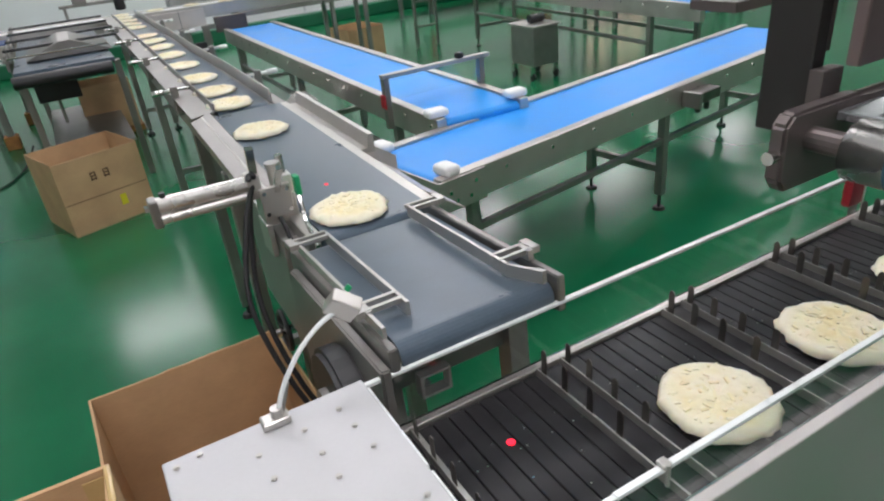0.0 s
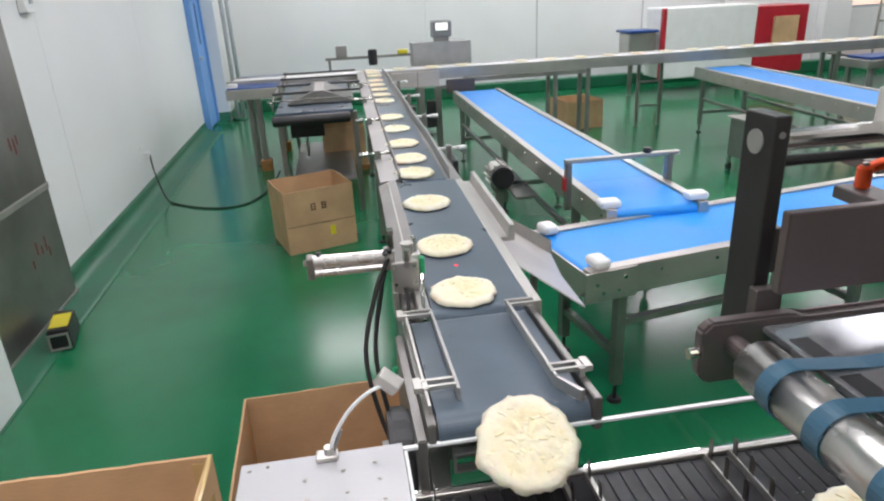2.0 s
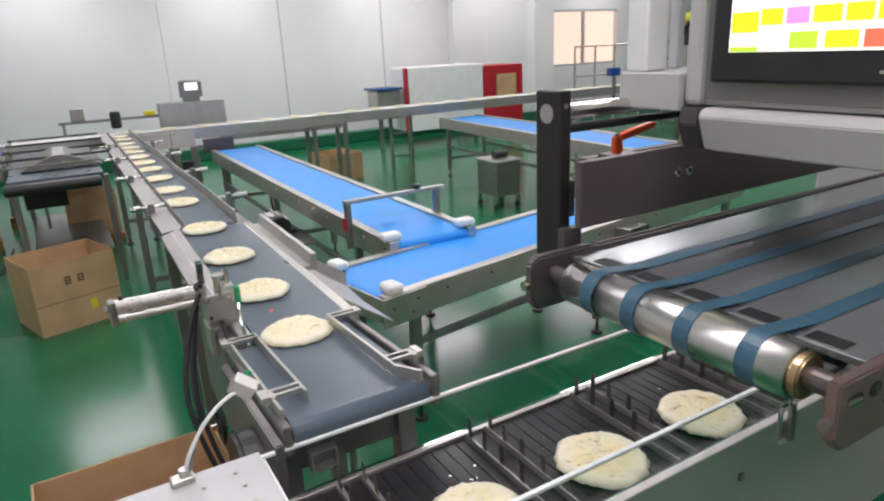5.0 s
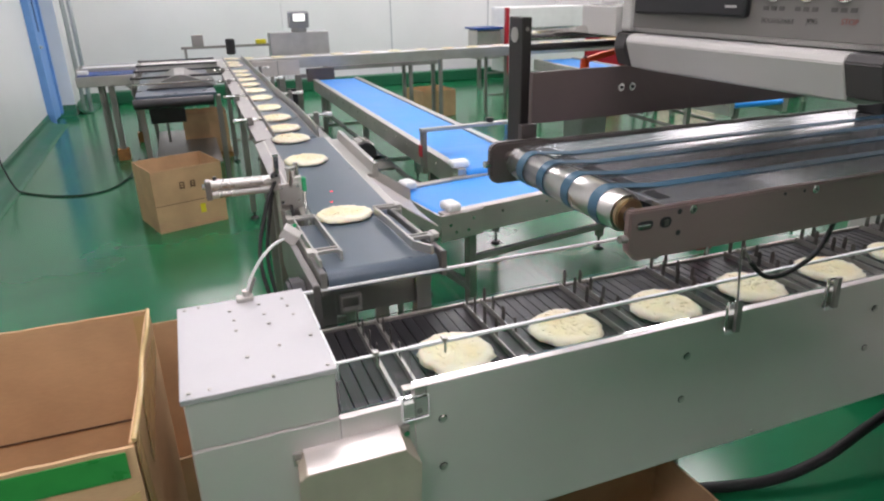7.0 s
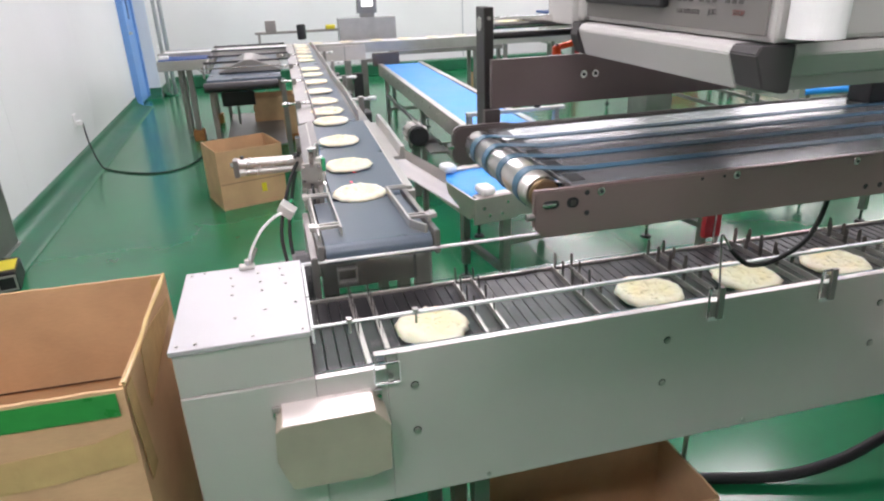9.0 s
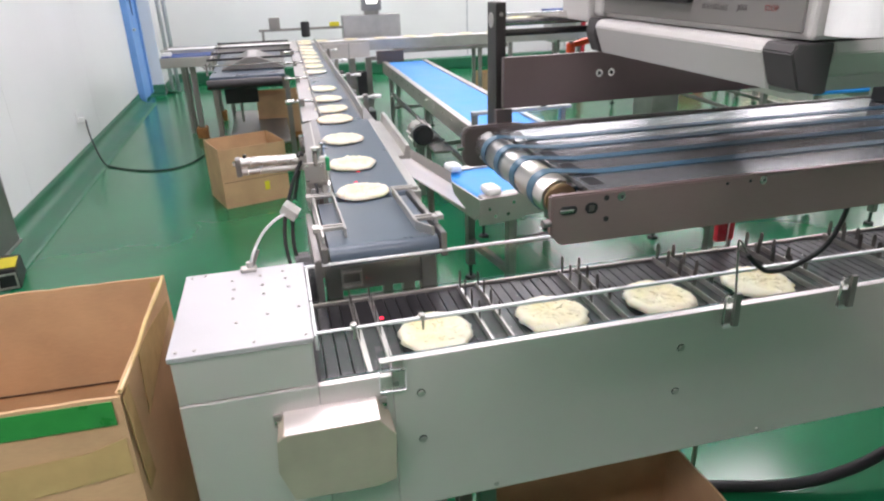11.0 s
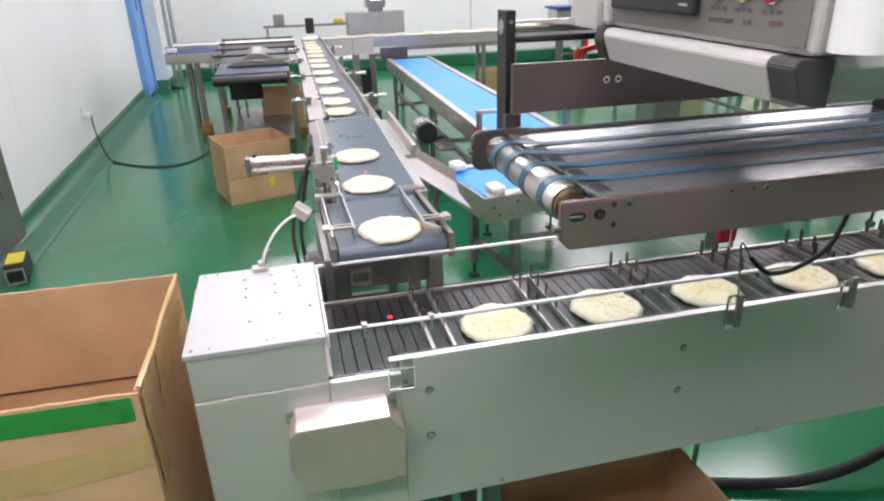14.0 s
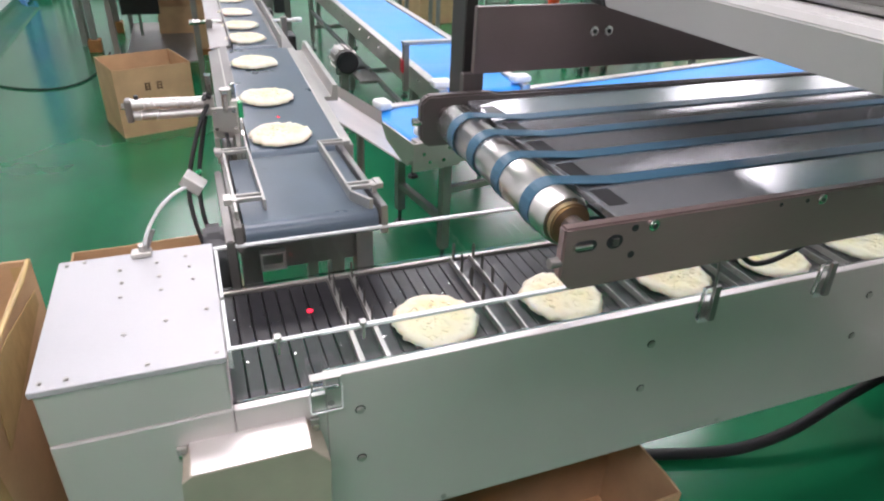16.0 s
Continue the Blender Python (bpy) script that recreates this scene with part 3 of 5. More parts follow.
for s in (-1, 1):
    part("leg", block(s * 0.125 - 0.02, s * 0.125 + 0.02, 0.10, 0.14, -0.995, -0.06, 0.002), STEELD, ec)
    part("foot", rod((s * 0.125, 0.17, -1.078), (s * 0.125, 0.12, -0.99), 0.03, 14, r1=0.02), BLACK, ec)

# pneumatic stop beside the belt
ps = thing("air_cylinder", "pneumatic cylinder on a bracket beside the conveyor", "cylinder", (0.33, 0.97, 1.13))
bm = rod((-0.225, 0, 0.008), (-0.03, 0, 0.004), 0.0155, 18, bevel=0.002)
part("cylinder_tube", bm, ALU, ps, smooth=False)
bm = rod((-0.222, 0, -0.021), (-0.03, 0, -0.022), 0.0115, 16, bevel=0.002)
part("slide_rail", bm, ALU, ps)
part("end_cap", block(-0.235, -0.218, -0.018, 0.018, -0.034, 0.024, 0.004), STEELD, ps)
part("port", rod((-0.205, 0, 0.020), (-0.205, 0, 0.032), 0.006, 10), BLACK, ps)
part("end_nut", rod((-0.243, 0, 0.006), (-0.2352, 0, 0.006), 0.008, 6), CHROME, ps)
part("end_cap", block(-0.045, -0.018, -0.019, 0.019, -0.028, 0.024, 0.004), STEEL, ps)
part("bracket", block(-0.028, 0.045, -0.03, 0.03, -0.09, -0.03, 0.003), STEEL, ps)
part("bracket", block(-0.03, -0.018, -0.035, 0.035, -0.16, -0.085, 0.002), STEEL, ps)
part("stop_fork", prism([(-0.03, 0.08), (-0.02, 0.085), (0.005, -0.02), (-0.005, -0.02)], "x", -0.035, -0.020), CHROME, ps)
part("stop_fork", prism([(-0.10, 0.05), (-0.09, 0.055), (-0.02, -0.03), (-0.03, -0.03)], "x", 0.0, 0.012), CHROME, ps)
part("cross_plate", block(-0.030, 0.034, -0.042, -0.031, -0.070, -0.002, 0.002), STEEL, ps)
part("guide_block", block(0.016, 0.044, -0.03, 0.004, -0.028, 0.012, 0.003), ALU, ps)
part("small_cylinder", rod((0.030, -0.013, 0.012), (0.030, -0.013, 0.052), 0.008, 14, bevel=0.001), CHROME, ps)
part("elbow_fitting", tube([(-0.028, -0.02, 0.020), (-0.040, -0.024, 0.028), (-0.044, -0.034, 0.020)], 0.006, 8), BLACK, ps, smooth=True)
for x, z in ((-0.022, -0.012), (0.026, -0.012), (-0.022, -0.058), (0.026, -0.058)):
    part("screw", bolt_head(x, -0.042, z, "-y", 0.0045, 0.003), CHROME, ps)
bm = rod((0.012, -0.02, -0.03), (0.012, -0.02, 0.035), 0.013, 14)
rod((0.012, -0.02, 0.035), (0.012, -0.02, 0.042), 0.016, 14, bm)
part("valve", bm, STEEL, ps)
part("photo_sensor", block(0.036, 0.048, -0.078, -0.056, -0.022, 0.020, 0.003), GREENP, ps, "small green sensor")
part("sensor_arm", tube([(0.042, -0.068, -0.015), (0.036, -0.10, -0.06), (0.03, -0.17, -0.10)], 0.005, 8), CHROME, ps)
part("air_hose", tube([(-0.03, -0.01, 0.01), (-0.075, -0.05, -0.07), (-0.115, -0.12, -0.22), (-0.07, -0.20, -0.42), (0.0, -0.2, -0.52)], 0.006, 8), RUBBER, ps, smooth=True)
part("air_hose", tube([(-0.03, 0.01, 0.0), (-0.06, -0.02, -0.08), (-0.090, -0.09, -0.24), (-0.05, -0.17, -0.44), (0.02, -0.2, -0.54)], 0.006, 8), RUBBER, ps, smooth=True)
part("air_hose", tube([(0.0, 0.0, -0.05), (0.0, -0.10, -0.12), (-0.02, -0.2, -0.26), (-0.02, -0.26, -0.5)], 0.005, 8), RUBBER, ps, smooth=True)


def blue_conveyor(label, at, turn, length, width, z, ends=True, legs=(0.3, 0.7), wheels=False):
    """A low conveyor with a bright blue belt: along +y from its near end, belt centre on its line."""
    ob = thing("belt_conveyor", label, "conveyor", (at[0], at[1], 0), "blue belt conveyors")
    ob.rotation_euler = (0, 0, radians(turn))
    bm = belt_loop(length, width, 0.03)
    bmesh.ops.translate(bm, verts=bm.verts, vec=(0, 0, z))
    part("belt", bm, BLUEBELT, ob)
    part("bed_plate", block(-width / 2 + 0.004, width / 2 - 0.004, 0.06, length - 0.06, z - 0.055, z - 0.006), STEELD, ob)
    for s in (-1, 1):
        a, b = s * (width / 2 + 0.003), s * (width / 2 + 0.055)
        part("side_rail", block(min(a, b), max(a, b), 0.0, length, z - 0.12, z + 0.012, 0.004), RAIL, ob)
        for k in range(max(2, int(length / 0.28))):
            v = 0.06 + k * 0.28
            c = s * (width / 2 + 0.055)
            part("rail_bolt", rod((c, v, z - 0.03), (c + s * 0.006, v, z - 0.03), 0.008, 8), CHROME, ob)
    for f in legs:
        y = f * length
        for s in (-1, 1):
            x = s * (width / 2 + 0.02)
            part("leg", block(x - 0.022, x + 0.022, y - 0.022, y + 0.022, 0.09, z - 0.12, 0.003), STEELD, ob)
            bm = rod((x, y, 0.0), (x, y, 0.016), 0.034, 14, r1=0.028)
            rod((x, y, 0.016), (x, y, 0.10), 0.009, 8, bm)
            part("foot", bm, BLACK, ob)
        part("cross_rail", block(-width / 2, width / 2, y - 0.016, y + 0.016, 0.22, 0.255), STEELD, ob)
    for s in (-1, 1):
        x = s * (width / 2 + 0.02)
        part("long_rail", block(x - 0.014, x + 0.014, legs[0] * length, legs[-1] * length, 0.38, 0.412, 0.003), STEELD, ob)
    return ob


# two blue conveyors beside the line
ba = blue_conveyor("stainless conveyor with a bright blue belt, along the crust line", (1.715, 2.30), -0.4, 4.40, 0.42, 0.70, legs=(0.12, 0.5, 0.92))
part("motor_tray", block(-0.40, -0.27, 1.2, 1.75, 0.42, 0.44, 0.003), STEELD, ba)
bb = blue_conveyor("stainless conveyor with a bright blue belt, across the crust line", (1.089, 1.983), -80.7, 3.15, 0.43, 0.66, legs=(0.055, 0.48, 0.94))
for s in (-1, 1):
    part("belt_guard", block(s * 0.222 - 0.05, s * 0.222 + 0.05, 0.03, 0.105, 0.667, 0.712, 0.018, segments=3), WHITEP, bb, "white plastic corner block")
part("end_plate", prism([(-0.27, 0.56), (-0.21, 0.54), (0.21, 0.54), (0.27, 0.60), (0.27, 0.66), (-0.27, 0.66)], "y", -0.012, -0.004), RAIL, bb)
part("side_sheet", block(0.2715, 0.2815, -0.02, 0.22, 0.535, 0.668, 0.002), RAIL, bb)
part("gear_box", block(0.272, 0.36, 1.63, 1.82, 0.575, 0.632, 0.006), BEAMMAT, bb, "dark gear box on the rail")
part("gear_flange", block(0.272, 0.375, 1.60, 1.628, 0.560, 0.640, 0.003), STEELD, bb)
for v in (1.68, 1.76):
    part("gear_stud", rod((0.32, v, 0.52), (0.32, v, 0.575), 0.014, 12), BLACK, bb)
for v, z in ((0.03, 0.615), (0.06, 0.575), (0.13, 0.575), (0.16, 0.63)):
    part("bolt", rod((0.2815, v, z), (0.288, v, z), 0.009, 10), CHROME, bb)
for s in (-1, 1):
    part("belt_guard", block(s * 0.23 - 0.06, s * 0.23 + 0.05, 0.02, 0.10, 0.712, 0.752, 0.016, segments=3), WHITEP, ba, "white plastic corner block")
gate = thing("guard_frame", "stainless guard frame with a clear sheet over the blue belt", "guard", (1.69, 2.73, 0.70))
gate.rotation_euler = (0, 0, radians(0.5))
for s in (-1, 1):
    part("post", block(s * 0.29 - 0.016, s * 0.29 + 0.016, -0.02, 0.02, -0.11, 0.165, 0.003), STEELD, gate)
part("bar", block(-0.31, 0.345, -0.02, 0.02, 0.150, 0.172, 0.003), STEEL, gate)
part("sheet", prism([(-0.002, 0.15), (0.002, 0.15), (0.032, 0.03), (0.028, 0.03)], "x", -0.27, 0.27), ACRYL, gate, "clear plastic sheet")
part("knob", rod((0.16, 0, 0.172), (0.16, 0, 0.20), 0.025, 14, bevel=0.004), BLACK, gate, "black star knob")
part("red_clip", block(-0.315, -0.306, -0.025, 0.025, 0.0, 0.07, 0.002), RED, gate, "red clip")
mt = thing("gear_motor", "small round electric gear motor below the blue conveyor", "motor", (1.29, 3.74, 0.515))
part("housing", rod((0, 0.02, 0), (0, 0.20, 0), 0.082, 24, bevel=0.012), STEEL, mt)
part("fan_cover", rod((0, -0.035, 0), (0, 0.02, 0), 0.078, 24, bevel=0.01), BLACK, mt, "black fan cover")
for k in range(12):
    a = 2 * math.pi * k / 12
    part("fin", block(-0.004, 0.004, 0.03, 0.19, 0.080, 0.094), STEEL, mt).rotation_euler = (0, a, 0)
part("mount", block(-0.05, 0.20, 0.06, 0.16, -0.115, -0.075, 0.003), STEELD, mt)
part("pedestal", block(-0.03, 0.03, 0.08, 0.14, -0.515, -0.113, 0.003), STEELD, mt)

# steel slide between the grey and the blue belt
ch = thing("chute", "bent stainless slide from the grey belt to the blue belt", "chute")
bm = bmesh.new()
corners = [(0.655, 1.72, 1.00), (0.655, 1.20, 1.00), (0.865, 1.08, 0.865), (0.92, 1.45, 0.80), (1.01, 1.83, 0.72)]
bm.faces.new([bm.verts.new(p) for p in corners])
bmesh.ops.triangulate(bm, faces=bm.faces[:])
bmesh.ops.solidify(bm, geom=bm.faces[:], thickness=0.004)
part("sheet", bm, CHUTE, ch)
bm = bmesh.new()
bm.faces.new([bm.verts.new(p) for p in ((0.655, 1.722, 1.0), (1.01, 1.832, 0.72), (1.01, 1.832, 0.78), (0.66, 1.722, 1.03))])
bmesh.ops.solidify(bm, geom=bm.faces[:], thickness=0.004)
part("side_flange", bm, CHUTE, ch)
part("prop", rod((0.82, 1.45, 0.02), (0.82, 1.45, 0.86), 0.014, 10), STEELD, ch)
part("prop_foot", rod((0.82, 1.45, 0.0), (0.82, 1.45, 0.02), 0.035, 14), BLACK, ch)


# ---- infeed of the wrapping machine ----
IN_X1 = 2.62
im = thing("infeed_machine", "aluminium clad infeed of a wrapping machine with a slatted carrier chain", "machine")
part("front_panel", block(0.40, IN_X1, -0.004, 0.012, 0.585, 0.965, 0.002), PANEL, im, "satin aluminium front panel")
part("front_panel", block(0.256, 0.3995, -0.004, 0.012, 0.585, 0.935, 0.002), PANEL, im)
# The lower part is an added skirt that keeps light off the carton below.
part("back_panel", block(0.256, IN_X1, 0.345, 0.357, 0.275, 0.930, 0.002), PANEL, im)
part("rail", block(0.256, IN_X1, 0.336, 0.3445, 0.90, 0.937, 0.002), RAIL, im, "satin edge rail")
part("rail", block(0.40, IN_X1, 0.0125, 0.020, 0.90, 0.962, 0.002), STEEL, im, "bright edge rail")
part("end_box", block(0.0, 0.2555, -0.006, 0.345, 0.585, 0.940, 0.004), PANEL, im)
part("head_box", block(0.001, 0.2545, -0.005, 0.344, 0.9415, 1.036, 0.003), PANEL, im)
lid = part("lid", block(-0.003, 0.258, -0.010, 0.348, 1.0365, 1.048, 0.002), LIDMAT, im, "pale blasted aluminium lid")
for x, y in ((0.012, 0.006), (0.045, 0.006), (0.15, 0.006), (0.245, 0.006), (0.012, 0.33), (0.04, 0.335), (0.10, 0.29), (0.16, 0.30), (0.21, 0.31), (0.215, 0.27),
             (0.105, 0.245), (0.165, 0.25), (0.22, 0.225), (0.105, 0.20), (0.168, 0.205), (0.115, 0.09), (0.175, 0.11), (0.237, 0.125)):
    part("screw", bolt_head(x, y, 1.048, "z", 0.0042, 0.0025), STEEL, lid)
for x in (0.457, 1.052, 1.65, 2.25):
    for z in (0.880, 0.764):
        part("washer", rod((x, -0.0045, z), (x, -0.0035, z), 0.0092, 16), BLACK, im)
        part("screw", bolt_head(x, -0.0045, z, "-y", 0.0074, 0.004), STEEL, im)
for x in (0.62, 1.30, 1.85):
    part("screw", bolt_head(x, -0.004, 0.60, "-y", 0.006, 0.003), STEEL, im)
part("bed_floor", block(0.256, IN_X1, 0.013, 0.336, 0.66, 0.668), STEELD, im)
for x, y in ((0.10, 0.07), (0.10, 0.28), (0.62, 0.07), (0.62, 0.28), (2.58, 0.07), (2.58, 0.28)):
    part("leg", block(x - 0.02, x + 0.02, y - 0.02, y + 0.02, 0.06, 0.585, 0.003), STEELD, im)
    bm = rod((x, y, 0.0), (x, y, 0.02), 0.034, 14, r1=0.026)
    rod((x, y, 0.02), (x, y, 0.075), 0.01, 8, bm)
    part("foot", bm, CHROME, im)
# motor cover below the head
mcv = thing("motor_cover", "bent stainless motor cover bolted to the infeed's front", "cover", (0, 0, 0))
bm = bmesh.new()
front = [(0.180, 0.872), (0.362, 0.872), (0.394, 0.832), (0.389, 0.722), (0.346, 0.710), (0.186, 0.716), (0.162, 0.790), (0.167, 0.862)]
back = [(0.187, 0.889), (0.365, 0.889), (0.390, 0.850), (0.387, 0.722), (0.346, 0.710), (0.190, 0.716), (0.168, 0.790), (0.172, 0.876)]
front_ring = [bm.verts.new((x, -0.058, z)) for x, z in front]
back_ring = [bm.verts.new((x, -0.0045, z)) for x, z in back]
bm.faces.new(front_ring)
bm.faces.new(back_ring[::-1])
for k in range(8):
    bm.faces.new((front_ring[k], front_ring[(k + 1) % 8], back_ring[(k + 1) % 8], back_ring[k]))
bmesh.ops.bevel(bm, geom=bm.edges[:], offset=0.0012, segments=2, affect="EDGES")
part("shell", bm, SHELL, mcv, "dull stainless octagonal shell")
part("top_sheet", prism([(-0.0045, 0.8905), (-0.0045, 0.892), (-0.058, 0.8745), (-0.058, 0.873)], "x", 0.183, 0.364, 0.0), CHUTE, mcv, "bright top sheet")
for x in (0.172, 0.378):
    part("tab", block(x - 0.008, x + 0.008, -0.014, -0.0065, 0.862, 0.890, 0.002), STEEL, mcv)
    part("screw", bolt_head(x, -0.014, 0.876, "-y", 0.006, 0.004), CHROME, mcv)
# acrylic guards with bright cut edges
def guard_sheet(name, label, x0, x1, y, z0, z1):
    ob = thing(name, label, "guard", group="clear guards")
    sheet = part("sheet", block(x0, x1, y, y + 0.007, z0, z1 - 0.0065), ACRYL, ob)
    sheet.visible_shadow = False
    part("top_edge", block(x0, x1, y - 0.0005, y + 0.0080, z1 - 0.006, z1, 0.001), ACREDGE, ob, "bright polished top edge")
    return ob


gb = guard_sheet("acrylic_guard", "clear acrylic guard along the infeed's back edge", 0.259, 1.41, 0.346, 0.9395, 1.036)
part("end_edge", block(1.4105, 1.414, 0.3455, 0.3525, 0.9395, 1.036), ACREDGE, gb)
gf = guard_sheet("acrylic_guard", "clear acrylic guard along the infeed's front edge", 0.4005, 2.4, 0.012, 0.966, 1.044)
part("sheet", block(0.262, 0.4000, 0.012, 0.018, 0.9365, 1.0395), ACRYL, gf).visible_shadow = False
part("top_edge", block(0.262, 0.4002, 0.0115, 0.0185, 1.040, 1.044, 0.001), ACREDGE, gf)
for x in (0.335, 0.47):
    part("guard_clip", block(x - 0.006, x + 0.006, 0.008, 0.022, 1.0445, 1.051, 0.002), STEEL, gf)
    part("guard_pin", rod((x, 0.0085, 1.051), (x, 0.0085, 1.020), 0.0026, 8), STEEL, gf)
for y0, y1 in ((0.0195, 0.165), (0.175, 0.344)):
    part("corner_strip", block(0.2595, 0.2655, y0, y1, 1.002, 1.034, 0.001), ACREDGE, gf, "bright end strip")
hb = thing("sensor_bracket", "small square steel bracket on the guard", "bracket")
for b in ((0.345, 0.349, 0.965, 1.005), (0.391, 0.395, 0.965, 1.005), (0.349, 0.391, 1.001, 1.005), (0.349, 0.391, 0.965, 0.969)):
    part("frame_bar", block(b[0], b[1], 0.3525, 0.372, b[2], b[3]), STEEL, hb)
cb = thing("acrylic_clip", "clear acrylic clip block screwed to the panel", "clip", (0.400, -0.004, 0.93))
part("plate", block(-0.025, 0.025, -0.010, -0.0005, -0.028, 0.018, 0.002), ACRYL, cb)
for b in ((-0.027, -0.0252, -0.028, 0.018), (0.0252, 0.027, -0.028, 0.018), (-0.025, 0.025, -0.0305, -0.0285)):
    part("plate_edge", block(b[0], b[1], -0.0105, -0.0005, b[2], b[3]), ACREDGE, cb)
for x in (-0.0235, 0.0215):
    part("frame_post", block(x, x + 0.0025, -0.008, -0.004, 0.0185, 0.041), STEEL, cb)
part("cap", block(-0.025, 0.025, -0.014, 0.004, 0.041, 0.0445, 0.001), STEEL, cb)
part("screw", bolt_head(0.006, -0.010, -0.010, "-y", 0.006, 0.004), STEELD, cb)
for x in (1.165, 1.47, 1.80):
    ck = thing("latch_clip", "clear and steel latch clip on the front guard", "clip", (x, -0.004, 0.955), "latch clips")
    part("plate", block(-0.02, 0.02, -0.010, -0.0005, -0.032, 0.045, 0.003), ACRYL, ck)
    part("lever", prism([(-0.012, -0.03), (-0.022, -0.028), (-0.018, 0.05), (-0.010, 0.05)], "x", -0.004, 0.010), STEELD, ck)
    part("foot_plate", block(-0.021, 0.021, -0.013, -0.0105, -0.036, -0.026, 0.001), ACREDGE, ck)

solid("laser_spot", rod((0.418, 0.235, 0.9315), (0.418, 0.235, 0.9320), 0.0065, 16), LASER, "red light spot of the sensor on the slats", "light spot")
for x, y in ((0.484, 1.069), (0.460, 0.953)):
    solid("laser_spot", rod((x, y, MAIN_Z + 0.0004), (x, y, MAIN_Z + 0.0008), 0.005, 14), LASER, "small red light spot of a sensor on the grey belt", "light spot")
# stalk sensor on the lid
st = thing("stalk_sensor", "photo sensor on a bent white stalk standing on the lid", "sensor", (0.135, 0.335, 1.048))
bm = block(-0.018, 0.018, -0.012, 0.012, 0.0, 0.010, 0.003)
rod((0.004, 0, 0.01), (0.004, 0, 0.022), 0.008, 10, bm)
part("clamp", bm, STEEL, st)
part("stalk", tube([(0.006, 0, 0.015), (0.016, -0.004, 0.045), (0.032, -0.008, 0.075), (0.050, -0.011, 0.100), (0.075, -0.013, 0.122), (0.098, -0.015, 0.134)], 0.0032, 10), ACREDGE, st, "white flexible stalk", smooth=True)
part("stalk", rod((0.010, 0.004, 0.01), (0.026, 0.01, 0.045), 0.004, 8), STEELD, st)
bm = block(-0.019, 0.019, -0.010, 0.010, -0.014, 0.018, 0.002)
bmesh.ops.transform(bm, matrix=Matrix.Translation((0.108, -0.015, 0.138)) @ Euler((radians(25), radians(35), radians(-20))).to_matrix().to_4x4(), verts=bm.verts)
part("sensor_head", bm, STEEL, st)
part("lens", rod((0.118, -0.012, 0.155), (0.124, -0.012, 0.160), 0.004, 8), GREENP, st, "green lens")

# ---- film deck of the wrapping machine ----
dk = thing("film_deck", "anodised machine deck with a banded steel roller at its end", "machine")
part("deck_sheet", block(0.6175, 1.95, -0.378, -0.0135, 1.401, 1.409, 0.001), DECK, dk, "polished dark deck sheet")
part("side_plate", prism([(0.556, 1.362), (0.570, 1.346), (1.95, 1.346), (1.95, 1.412), (0.556, 1.412)], "y", -0.392, -0.380, 0.002), SIDEPLATE, dk, "brown anodised side plate")
# The far plate has a darker colour than the near one.
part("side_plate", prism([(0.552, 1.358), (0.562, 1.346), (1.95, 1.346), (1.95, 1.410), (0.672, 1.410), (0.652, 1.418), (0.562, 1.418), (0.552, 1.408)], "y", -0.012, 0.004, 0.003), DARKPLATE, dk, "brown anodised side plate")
bm = rod((0.588, -0.340, 1.391), (0.588, -0.050, 1.391), 0.026, 32, bevel=0.002)
roll = part("roller", bm, ROLLER, dk, smooth=False)
for f in roll.data.polygons:
    f.use_smooth = len(f.vertices) == 4
part("bearing", rod((0.588, -0.350, 1.391), (0.588, -0.340, 1.391), 0.0215, 24, bevel=0.002), surface("brass bearing", (0.44, 0.33, 0.20), 0.34, 1.0), dk, "brass coloured bearing")
part("axle", rod((0.588, -0.380, 1.391), (0.588, 0.0, 1.391), 0.011, 16), DARKPLATE, dk)
for y in (-0.098, -0.162, -0.233, -0.304):
    bm = bmesh.new()
    n = 16
    rows = []
    for r, lift in ((0.0277, 0.0), (0.0265, -0.0012)):
        prof = [(0.588 + r * math.cos(math.pi / 2 + math.pi * k / n), 1.391 + r * math.sin(math.pi / 2 + math.pi * k / n)) for k in range(n + 1)]
        prof = [(1.95, 1.4103 + lift * 0.8), (0.66, 1.4108 + lift * 0.8)] + prof + [(1.95, 1.361 - lift)]
        rows += [[bm.verts.new((x, yy, z)) for x, z in prof] for yy in (y - 0.0095, y + 0.0095)]
    for u, v in ((0, 1), (1, 3), (3, 2), (2, 0)):
        for k in range(len(prof) - 1):
            bm.faces.new((rows[u][k], rows[u][k + 1], rows[v][k + 1], rows[v][k]))
    for k in (0, -1):
        bm.faces.new([rows[u][k] for u in (0, 1, 3, 2)])
    part("drive_band", bm, BLUEBAND, dk, "flat blue drive band")
# No notches are cut: flush black blocks paint their dark insides on the sheet.
for y in (-0.062, -0.130, -0.198, -0.268, -0.338):
    part("slot_bracket", block(0.624, 0.645, y - 0.018, y + 0.018, 1.392, 1.4093, 0.0), BLACK, dk)
for x in (0.6485, 0.854, 1.055):
    part("screw", bolt_head(x, -0.392, 1.404, "-y", 0.0058, 0.003), CHROME, dk)
    part("screw_socket", rod((x, -0.3956, 1.404), (x, -0.3948, 1.404), 0.0027, 6), BLACK, dk)
for x, z, r in ((0.629, 1.4035, 0.0036), (0.630, 1.3755, 0.0036), (0.801, 1.404, 0.0022), (0.8355, 1.404, 0.0022), (1.083, 1.362, 0.0042), (1.109, 1.362, 0.0042)):
    part("hole", rod((x, -0.3925, z), (x, -0.391, z), r, 12), BLACK, dk)
